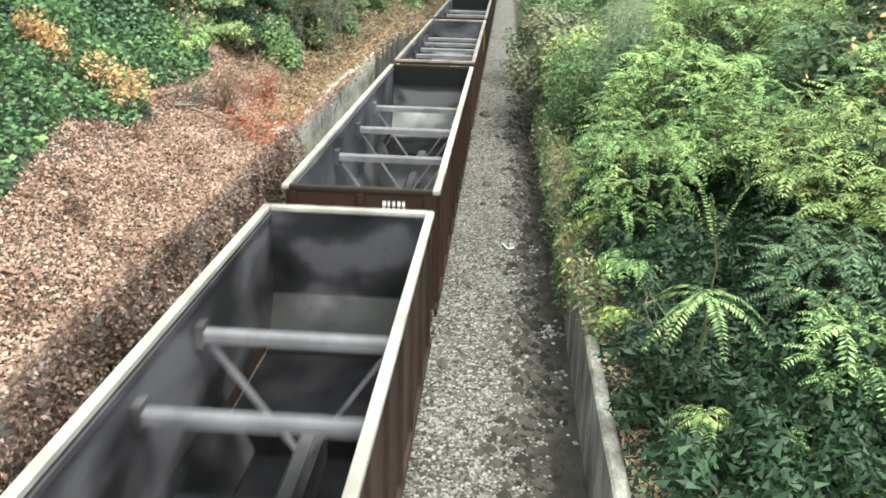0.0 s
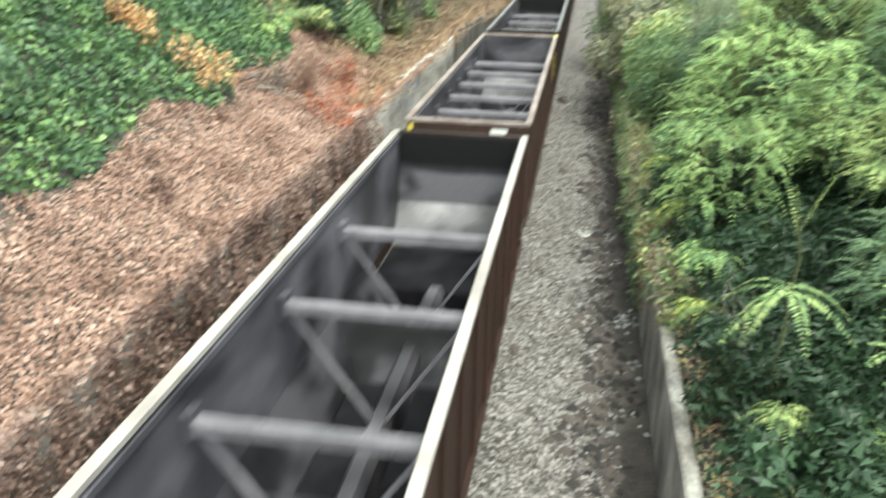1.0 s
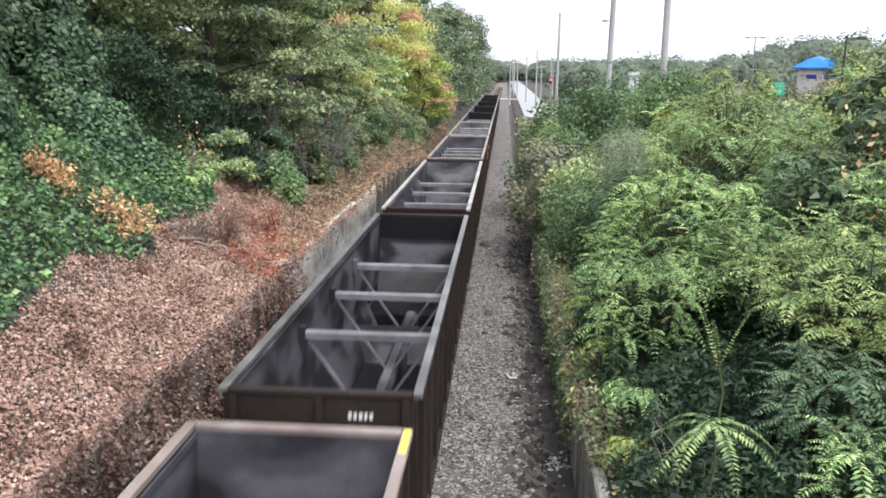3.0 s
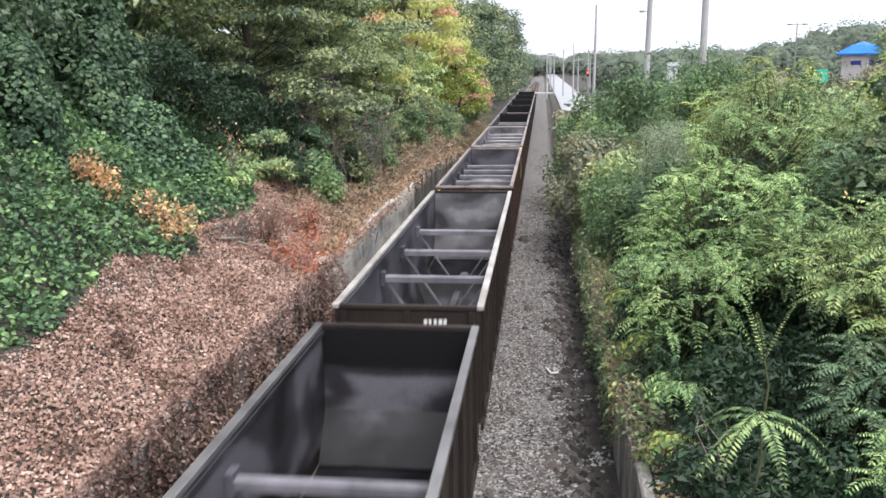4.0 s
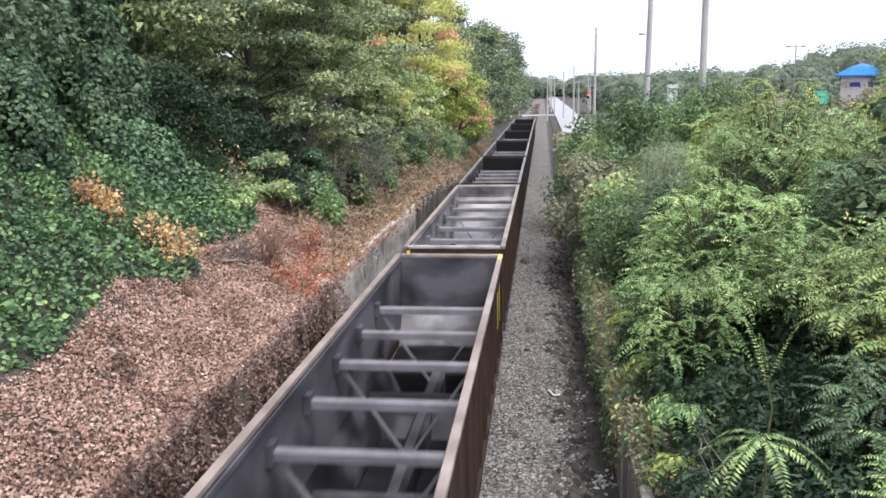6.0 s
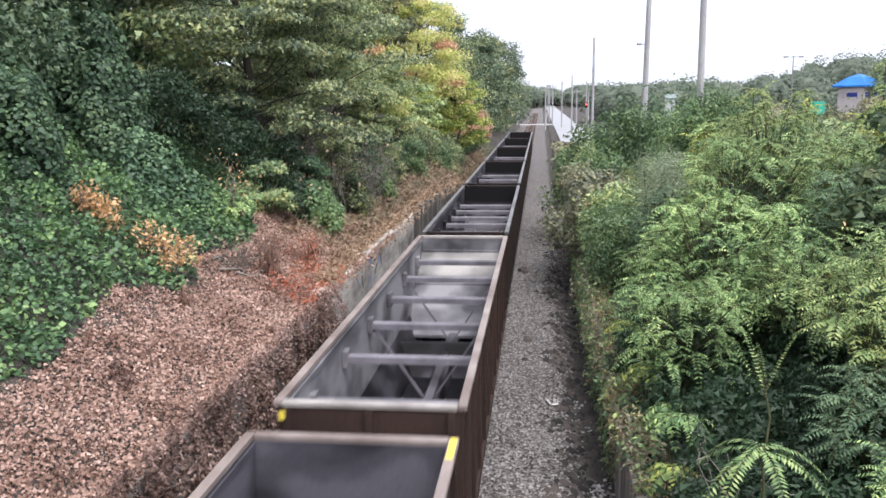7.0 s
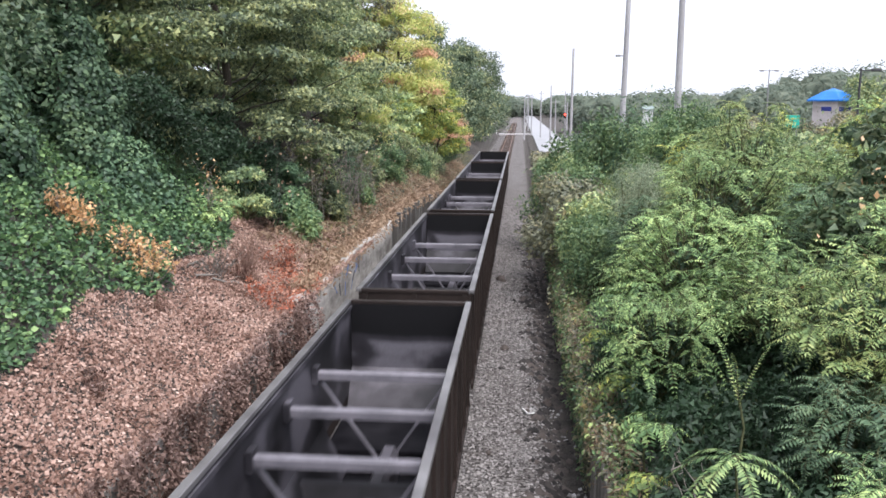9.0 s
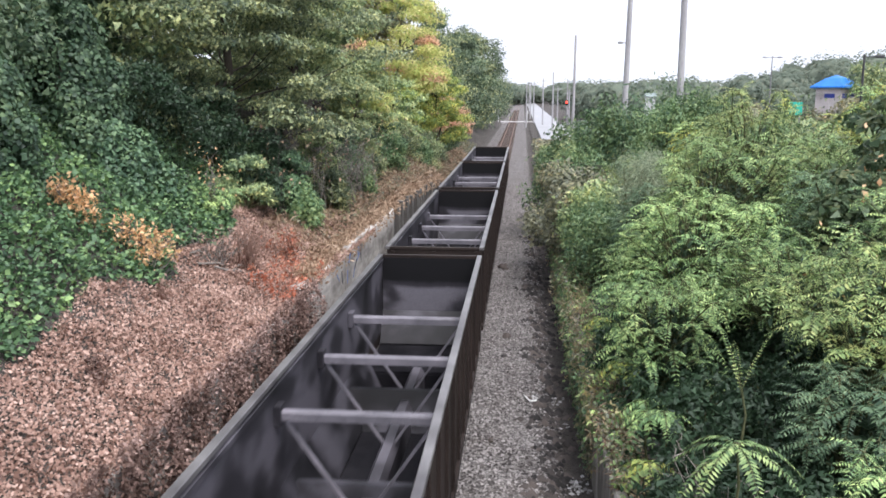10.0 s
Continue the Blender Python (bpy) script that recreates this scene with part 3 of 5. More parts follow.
    for y in (1.8, n - 1.8):
        truck = part("truck", boxes_of((-1.05, -0.95, y - 1.1, y + 1.1, 0.42, 0.62), (0.95, 1.05, y - 1.1, y + 1.1, 0.42, 0.62), (-0.94, 0.94, y - 0.2, y + 0.2, 0.4, 0.58), bevel=0.02), WHEEL_STEEL, car)
        for dy in (-0.86, 0.86):
            for x in (-0.8, 0.68):
                bm = bmesh.new()
                bmesh.ops.create_cone(bm, cap_ends=True, segments=20, radius1=0.42, radius2=0.42, depth=0.12,
                                      matrix=Matrix.Translation((x + 0.06, y + dy, 0.42)) @ Matrix.Rotation(radians(90), 4, "Y"))
                part("wheel", bm, WHEEL_STEEL, truck)
    return car


def profile_or_tube(y):
    """A cross bar: a round-shouldered channel."""
    return prism([(y - 0.085, 2.86), (y + 0.085, 2.86), (y + 0.085, 3.0), (y + 0.05, 3.04), (y - 0.05, 3.04), (y - 0.085, 3.0)], -1.465, 1.465)


WORN_BAR = rough_mat("dusty_bar_steel", (0.111, 0.1066, 0.122), (0.23, 0.216, 0.245), 1.5, 0.6, 0.15, 0.005)


def mark(car, x, z, w, h, mat, rows=1, letters=4):
    """White lettering on the end wall, as plain bars."""
    rng = random.Random(int(x * 100) + letters)
    bm = bmesh.new()
    for r in range(rows):
        for i in range(letters):
            x0 = x + i * w / letters
            box(bm, x0, x0 + w / letters * rng.uniform(0.5, 0.75), -0.012, -0.004, z + r * h / rows, z + (r + 0.72) * h / rows)
    part("marking", bm, mat, car, "white markings")


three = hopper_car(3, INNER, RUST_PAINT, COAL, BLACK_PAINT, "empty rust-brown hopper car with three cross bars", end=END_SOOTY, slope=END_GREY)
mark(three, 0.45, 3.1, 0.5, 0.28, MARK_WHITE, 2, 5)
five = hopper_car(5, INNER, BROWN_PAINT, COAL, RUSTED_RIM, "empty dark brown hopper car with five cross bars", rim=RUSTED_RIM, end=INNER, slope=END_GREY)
part("placard", boxes_of((0.6, 1.0, -0.012, -0.004, 3.12, 3.42)), MARK_WHITE, five, "white placard")
part("reflector", boxes_of((-1.5, -1.4, -0.08, -0.072, 3.3, 3.46)), MARK_YELLOW, five, "yellow corner plate")
part("reflector", boxes_of((1.485, 1.59, CAR - 0.75, CAR - 0.04, RIM + 0.001, RIM + 0.005)), MARK_YELLOW, five, "yellow paint on the rim end")
for y in (CAR - 3.2, CAR - 2.3):
    part("reflector", boxes_of((1.604, 1.61, y, y + 0.1, 2.2, 3.2)), MARK_YELLOW, five, "yellow reflector strip")
five_dark = hopper_car(5, SLOPE_GREY, BROWN_PAINT, COAL, WORN_RIM, "empty brown hopper car with a sooty inside and pale rim", end=FLOOR_STEEL, slope=FLOOR_STEEL)
dark = hopper_car(3, INNER_DARK, BLACK_PAINT, COAL, BLACK_PAINT, "empty black hopper car stained with coal", DARK_RIM, END_SOOTY, FLOOR_STEEL)
mark(dark, 0.45, 3.15, 0.42, 0.15, MARK_WHITE, 1, 5)
dark5 = hopper_car(5, INNER_DARK, BLACK_PAINT, COAL, BLACK_PAINT, "empty black hopper car with five cross bars", DARK_RIM, END_SOOTY, SLOPE_GREY)
part("placard", boxes_of((0.25, 0.62, -0.012, -0.004, 2.75, 3.25)), GREY_PLATE, dark5, "grey placard")
pale = hopper_car(6, END_GREY, BROWN_PAINT, COAL, WORN_RIM, "empty hopper car with pale dust on its end slopes", rim=RUSTED_RIM, end=END_GREY, slope=INNER_PALE, high=True, length=17.2, centre=8.6, pitch=2.75)
part("reflector", boxes_of((-1.5, -1.4, -0.08, -0.072, 3.3, 3.46)), MARK_YELLOW, pale, "yellow corner plate")
grey_car = hopper_car(3, INNER, BLACK_PAINT, COAL, BLACK_PAINT, "empty black-brown hopper car, dusty grey inside", end=END_GREY, slope=SLOPE_GREY)
mark(grey_car, 0.35, 3.0, 0.52, 0.36, MARK_WHITE, 2, 5)

# the order of the train, from the car under the bridge to its last
ORDER = [five_dark, three, five, dark, grey_car, five, pale, dark5, dark, dark, dark, dark]
CARS = []


def make_train():
    used = set()
    for i, kind in enumerate(ORDER):
        if kind in used:
            ob = copy_thing(kind, Matrix())
        else:
            ob = kind
            used.add(kind)
        CARS.append((ob, FIRST + (i - 1) * SPACING))


make_train()


def motions():
    """The train runs towards the bridge at a steady speed."""
    for ob, y in CARS:
        walk(ob, [(t, pose(0, y - SPEED * t, 0.19)) for t in (0.0, 2.5, 5.0, 7.5, 10.0)])

# ---------------------------------------------------------------- plants
def branch_path(rng, start, end, bend=0.15, k=5):
    a, b = np.asarray(start, float), np.asarray(end, float)
    t = np.linspace(0, 1, k)[:, None]
    p = a + (b - a) * t
    p[1:-1] += rng.normal(size=(k - 2, 3)) * np.linalg.norm(b - a) * bend * 0.4
    return p


def tree(name, x, y, height, radius, leaves, size, mat, label, seed, low=0.25, flat=0.5, clusters=90, category="tree", bark=None, extra=None, drop=0.0, z=None, lump=1.0, shell=0.0, tiers=0):
    """A trunk with limbs and a crown of leaf clumps on its limbs, open between them."""
    rng = np.random.default_rng(seed)
    z0 = (ground_z(x, y) if z is None else z) - 0.15
    root = tagged(new(name), label, category)
    root.matrix_basis = pose(x, y, z0)
    top = np.array([rng.normal() * 0.05 * height, rng.normal() * 0.05 * height, height * 0.93])
    trunk = branch_path(rng, (0, 0, 0), top, 0.08, 8)
    r0 = 0.018 * height + 0.05
    items = [tube_arrays(trunk, np.linspace(r0, 0.02, 8), 8)]
    # clump centres: a crown, widest below its middle, with lobes
    th = rng.uniform(0, 2 * np.pi, clusters)
    hz = low + (1 - low) * rng.beta(1.3, 1.5, clusters)
    if tiers:
        hz = low + (1 - low) * (np.floor((hz - low) / (1 - low) * tiers) + 0.5 + rng.normal(size=clusters) * 0.34) / tiers
    prof = np.sqrt(np.clip(1 - ((hz - low) / (1 - low) * 1.75 - 0.7) ** 2 / 1.15, 0.03, 1))
    lobes = 1 + 0.22 * np.sin(3 * th + seed) + 0.15 * np.sin(5 * th + 2 * hz * 6 + seed)
    rr = radius * prof * lobes * np.sqrt(rng.uniform(0.3, 1.0, clusters))
    C = np.stack([np.cos(th) * rr, np.sin(th) * rr, hz * height], 1)
    C[:, 2] -= drop * rr
    limbs = []
    for c in C[rng.permutation(clusters)[:min(clusters, 26)]]:
        k = int(np.clip((c[2] / height - 0.18) / 0.93 * 8, 1, 6))
        limbs.append(tube_arrays(branch_path(rng, trunk[k], c, 0.12, 4), np.linspace(r0 * 0.2, 0.01, 4), 5))
    part("trunk", fast_mesh("trunk", *items[0], bark or BARK), None, root)
    part("limb_frame", fast_mesh("limb_frame", *join_arrays(limbs), bark or BARK), None, root)
    size, leaves = size * 0.69, int(leaves * 1.6)
    per = max(1, leaves // clusters)
    cr = radius * rng.uniform(0.17, 0.36, clusters)
    off = rng.normal(size=(clusters, per, 3))
    off /= (1 + 0.35 * np.linalg.norm(off, axis=2, keepdims=True))
    if shell:
        off = off * (1 - shell) + shell * unit(off) * rng.uniform(0.8, 1.1, (clusters, per, 1))
    pos = C[:, None] + off * lump * cr[:, None, None] * np.array([1, 1, flat])
    pos[:, :, 2] -= 0.3 * (np.linalg.norm(off[:, :, :2], axis=2) * cr[:, None]) * 0.5
    out = unit(unit(off.reshape(-1, 3)) * np.array([1, 1, 0.8]) + np.array([0, 0, 0.7]))
    v, t = scatter_leaves(rng, pos.reshape(-1, 3), size, 0.64, 0.72, lean=out, small=True)
    if extra is None:
        part("crown", fast_mesh("crown", v, t, mat), None, root)
    else:
        # some clumps have turned colour
        pick = rng.random(clusters) < extra[1]
        m = np.repeat(pick, per)
        for sel, mt, nm in ((~m, mat, "crown"), (m, extra[0], "turned_crown")):
            if sel.any():
                vv, tt = scatter_leaves(rng, pos.reshape(-1, 3)[sel], size, 0.64, 0.72, lean=out[sel], small=True)
                part(nm, fast_mesh(nm, vv, tt, mt), None, root)
    return root


def compound_arrays(rng, base, heading, length, pairs, rise, droop=0.9, leaflet=0.145):
    """Feather leaves: a rib that arches over, with leaflets in pairs along it."""
    t = np.linspace(0, 1, pairs + 2)
    h = np.array([np.cos(heading), np.sin(heading)])
    out, up = t * length * 0.92, (rise * t - droop * t * t) * length
    rib = np.stack([base[0] + h[0] * out, base[1] + h[1] * out, base[2] + up], 1)
    tan = unit(np.gradient(rib, axis=0))
    side = np.cross(tan, np.array([0, 0, 1.0]))
    side = unit(side)
    nrm = np.cross(side, tan)
    k = slice(1, -1)
    tt = t[k]
    ln = length * leaflet * (0.75 + 0.8 * np.sin(np.pi * tt ** 0.8)) * rng.uniform(0.85, 1.15, pairs)
    B, A, N, L = [], [], [], []
    for s in (-1, 1):
        B.append(rib[k])
        A.append(side[k] * s + tan[k] * 0.45 - nrm[k] * 0.25 + rng.normal(size=(pairs, 3)) * 0.08)
        N.append(nrm[k] + rng.normal(size=(pairs, 3)) * 0.18)
        L.append(ln)
    B.append(rib[-2:-1]), A.append(tan[-1:]), N.append(nrm[-1:]), L.append(np.array([length * leaflet]))
    L = np.concatenate(L)
    leaf = leaf_arrays(np.concatenate(B), np.concatenate(A), np.concatenate(N), L, L * 0.32, 0.1)
    return leaf, tube_arrays(rib[::max(1, len(rib) // 2)], np.linspace(0.012, 0.005, len(rib[::max(1, len(rib) // 2)])), 3)


def heaven_shrub(name, seed, height, spread, stems, fronds, length, mat, label, pairs=10, category="shrub"):
    """A thicket of slender stems, each crowned with arching feather leaves."""
    rng = np.random.default_rng(seed)
    root = tagged(new(name), label, category)
    leaf, wood = [], []
    for i in range(stems):
        a, r = rng.uniform(0, 2 * np.pi), spread * np.sqrt(rng.uniform(0, 1))
        h = height * rng.uniform(0.55, 1.0) * (1 - 0.3 * (r / spread) ** 2)
        foot = np.array([np.cos(a) * r * 0.35, np.sin(a) * r * 0.35, 0])
        tip = np.array([np.cos(a) * r, np.sin(a) * r, h])
        stem = branch_path(rng, foot, tip, 0.1, 6)
        wood.append(tube_arrays(stem, np.linspace(0.03, 0.012, 6), 5))
        for f in range(fronds):
            u = 1 - (f / fronds) ** 1.2 * 0.36
            b = np.array([np.interp(u, np.linspace(0, 1, 6), stem[:, j]) for j in range(3)])
            head = f * 2.4 + rng.uniform(-0.4, 0.4)
            lf, rib = compound_arrays(rng, b, head, length * rng.uniform(0.7, 1.15), pairs, rng.uniform(0.25, 0.95) if u > 0.88 else rng.uniform(0.1, 0.5), rng.uniform(0.55, 1.0))
            leaf.append(lf)
            wood.append(rib)
    part("branching", fast_mesh("branching", *join_arrays(wood), TWIG_GREEN), None, root)
    part("foliage", fast_mesh("foliage", *join_arrays(leaf), mat), None, root)
    return root


TWIG_GREEN = rough_mat("green_stem", (0.06, 0.075, 0.03), (0.14, 0.14, 0.06), 3.0, 0.8, 0.2, 0.005)


def bush(name, seed, height, radius, leaves, size, mat, label, lumps=26, category="shrub", flat=0.8, wide=0.6):
    """A leafy shrub of overlapping lumps on thin stems."""
    rng = np.random.default_rng(seed)
    root = tagged(new(name), label, category)
    th, hz = rng.uniform(0, 2 * np.pi, lumps), rng.uniform(0.05, 1, lumps) ** 0.8
    rr = radius * np.sqrt(1 - 0.75 * hz ** 2) * np.sqrt(rng.uniform(0.1, 1, lumps))
    C = np.stack([np.cos(th) * rr, np.sin(th) * rr, hz * height * 0.9], 1)
    wood = [tube_arrays(branch_path(rng, (0.1 * math.cos(k), 0.1 * math.sin(k), 0), c, 0.15, 4), np.linspace(0.03, 0.008, 4), 4) for k, c in enumerate(C)]
    per = int(leaves * 1.6) // lumps
    off = rng.normal(size=(lumps, per, 3))
    off /= (1 + 0.3 * np.linalg.norm(off, axis=2, keepdims=True))
    off = off * 0.8 + 0.2 * unit(off)
    pos = C[:, None] + off * (radius * rng.uniform(0.2, 0.38, lumps))[:, None, None] * np.array([1, 1, flat])
    pos = pos.reshape(-1, 3)
    pos[:, 2] = np.maximum(pos[:, 2], 0.02)
    v, t = scatter_leaves(rng, pos, size * 0.7, 0.62, wide, lean=unit(unit(off.reshape(-1, 3)) + np.array([0, 0, 0.55])), small=True)
    part("branching", fast_mesh("branching", *join_arrays(wood), TWIG_GREEN), None, root)
    part("foliage", fast_mesh("foliage", v, t, mat), None, root)
    return root


def vine_mass(name, x, y, base, top, r_top, r_base, clumps, leaves, size, mat, label, seed):
    """A smothered tree: leafy clumps hang like shingles over a tapered form, with shade-coloured leaves in the folds
    between them.
    """
    rng = np.random.default_rng(seed)
    root = tagged(new(name), label, "tree")
    g = min(base, ground_z(x, y)) - 0.2
    root.matrix_basis = pose(x, y, g)
    h, b = top - g, base - g
    trunk = branch_path(rng, (0, 0, 0), (0.1, 0.1, h * 0.85), 0.06, 6)
    part("trunk", fast_mesh("trunk", *tube_arrays(trunk, np.linspace(0.2, 0.05, 6), 8), BARK), None, root)
    # clump centres spaced over the form
    C = []
    for _ in range(clumps * 12):
        u, th = rng.uniform(0, 1), rng.uniform(0, 2 * np.pi)
        if u > 0.8:
            rr, zz = r_top * np.sqrt((1 - u) / 0.2), b + (h - b) * (0.86 + 0.14 * (u - 0.8) / 0.2)
        else:
            rr, zz = r_base + (r_top - r_base) * (u / 0.8) ** 0.7, b + (h - b) * u / 0.8 * 0.86
        rr *= 1 + 0.22 * math.sin(3 * th + seed) + 0.12 * math.sin(7 * th + 4 * u)
        c = np.array([math.cos(th) * rr, math.sin(th) * rr, zz])
        if all(np.linalg.norm((c - q) * (1, 1, 0.7)) > 0.52 * (r_base + r_top) / 3 + 0.12 for q in C):
            C.append(c)
        if len(C) >= clumps:
            break
    C = np.array(C)
    k = len(C)
    limbs = [tube_arrays(branch_path(rng, trunk[2], c, 0.1, 4), np.linspace(0.05, 0.01, 4), 4) for c in C[::3]]
    part("limb_frame", fast_mesh("limb_frame", *join_arrays(limbs), BARK), None, root)
    leaves, size = int(leaves * 1.05), size * 0.92
    per = leaves // k
    out = unit(C * np.array([1, 1, 0.0]) + np.array([0, 0, 0.001]))
    d = unit(rng.normal(size=(k, per, 3)) + out[:, None] * 0.9 + np.array([0, 0, 0.55]))
    cr = (0.24 * (r_base + r_top) / 2 + 0.2) * rng.uniform(0.7, 1.25, k)
    pos = C[:, None] + d * cr[:, None, None] * np.array([1, 1, 1.15]) * rng.uniform(0.82, 1.06, (k, per, 1))
    # the hanging tail of each clump
    tail = rng.random((k, per)) < 0.3
    pos[:, :, 2] -= tail * rng.uniform(0.2, 1.5, (k, per)) * cr[:, None]
    lean = unit(d + np.array([0, 0, 0.35]))
    v, t = scatter_leaves(rng, pos.reshape(-1, 3), size, 0.75, 0.85, lean=lean.reshape(-1, 3))
    part("vine", fast_mesh("vine", v, t, mat), None, root, "hanging green vine")
    # inner leaves whose dark colour paints the shade of the folds
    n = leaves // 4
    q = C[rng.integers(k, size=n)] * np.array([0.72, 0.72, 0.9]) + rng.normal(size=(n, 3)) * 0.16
    part("inner_growth", fast_mesh("inner_growth", *scatter_leaves(rng, q, size, 0.4, 0.8, small=True), SHADE_LEAF), None, root, "inner leaves coloured dark as if in shade")
    return root


def feather_tree(name, seed, x, y, top, radius, depth, rosettes, fronds, length, mat, label, pairs=12, tier=0.42, inner=500):
    """A young tree whose limbs end in drooping stars of feather leaves, in layers over an inside coloured dark for
    shade.
    """
    rng = np.random.default_rng(seed)
    root = tagged(new(name), label, "tree")
    g = ground_z(x, y) - 0.1
    root.matrix_basis = pose(x, y, g)
    h = top - g
    mid = h - depth
    C = []
    for _ in range(rosettes * 15):
        d = unit(rng.normal(size=3))
        if d[2] < -0.45:
            continue
        lob = 1 + 0.2 * math.sin(3 * math.atan2(d[1], d[0]) + seed) + 0.12 * math.sin(5 * d[2] + seed)
        c = d * np.array([radius, radius, depth]) * rng.uniform(0.72, 1.0) * lob
        c[2] = mid + 0.5 * c[2] + 0.5 * tier * round(c[2] / tier) + rng.normal() * 0.08
        c[2] = max(min(c[2], h - 0.12), 0.25)
        if all(np.linalg.norm(c - q) > length * 0.62 for q in C):
            C.append(c)
        if len(C) >= rosettes:
            break
    leaf, wood = [], []
    trunk = branch_path(rng, (0, 0, 0), (0, 0, h * 0.9), 0.07, 7)
    for c in C:
        start = trunk[int(np.clip(c[2] / h * 5, 0, 5))] * np.array([1, 1, 0.75])
        wood.append(tube_arrays(branch_path(rng, start, c, 0.12, 4), np.linspace(0.028, 0.01, 4), 4))
        away, a0, own = math.atan2(c[1], c[0]), rng.uniform(0, 6.3), rng.uniform(0.6, 1.2)
        for f in range(fronds):
            head = a0 + f * 2 * np.pi / fronds + rng.uniform(-0.4, 0.4)
            k = 1.0 + 0.25 * math.cos(head - away)
            lf, rib = compound_arrays(rng, c - np.array([0, 0, 0.05 * (f % 3)]), head, length * k * own * rng.uniform(0.6, 1.2), pairs, rng.uniform(-0.1, 0.8), rng.uniform(0.35, 1.05), 0.118)
            leaf.append(lf)
            wood.append(rib)
    part("trunk", fast_mesh("trunk", *tube_arrays(trunk, np.linspace(0.06, 0.015, 7), 6), TWIG_GREEN), None, root)
    part("limb_frame", fast_mesh("limb_frame", *join_arrays(wood), TWIG_GREEN), None, root)
    part("foliage", fast_mesh("foliage", *join_arrays(leaf), mat), None, root)
    # the crown's inner shade is painted by these dark leaves
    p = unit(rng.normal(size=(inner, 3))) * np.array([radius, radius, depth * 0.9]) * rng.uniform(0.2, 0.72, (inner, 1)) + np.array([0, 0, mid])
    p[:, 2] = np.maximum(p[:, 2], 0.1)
    part("inner_foliage", fast_mesh("inner_foliage", *scatter_leaves(rng, p, 0.17, 0.5, 0.5), SHADE_LEAF), None, root, "inner leaves in a dark green that paints the shade")
    return root


def place(ob, x, y, turn=0.0, size=1.0, z=None):
    ob.matrix_basis = pose(x, y, (ground_z(x, y) if z is None else z) - 0.05, 0, 0, turn) @ Matrix.Scale(size, 4)
    return ob


def place_copy(ob, x, y, turn, size, z=None):
    made = copy_thing(ob, Matrix())
    return place(made, x, y, turn, size, z)


def cover(name, mat, label, points, size, seed, lean=None, up=0.6, wide=0.8):
    """Leaves that cover a slope: far too many to count."""
    rng = np.random.default_rng(seed)
    v, t = scatter_leaves(rng, points, size, up, wide, lean=lean)
    return tagged(part(name, fast_mesh(name, v, t, mat), None), label, "leaf cover", kind="stuff")


def slope_points(rng, n, x0, x1, y0, y1, lift, edge=None):
    xs, ys = rng.uniform(x0, x1, n), rng.uniform(y0, y1, n)
    if edge is not None:
        keep = np.array([edge(a, b) for a, b in zip(xs, ys)])
        xs, ys = xs[keep], ys[keep]
    zs = np.array([ground_z(-3.31 if -3.31 < a < -2.8 else a, b) for a, b in zip(xs, ys)])
    hump = np.array([max(0, noise.noise((a * 1.1, b * 1.1, 5.0)) + 0.3) for a, b in zip(xs, ys)])
    return np.stack([xs, ys, zs + rng.uniform(0, 1, len(xs)) * lift * (0.35 + hump)], 1)


def green_edge(x, y):
    """Where the green vine ends and the dead leaves begin."""
    return x < -5.6 + 0.5 * noise.noise((y * 0.35, 1.0, 2.0)) + 0.25 * noise.noise((y * 1.3, x, 2.0)) - 2.2 * smooth(22, 34, y) + 0.9 * smooth(14, 5, y)


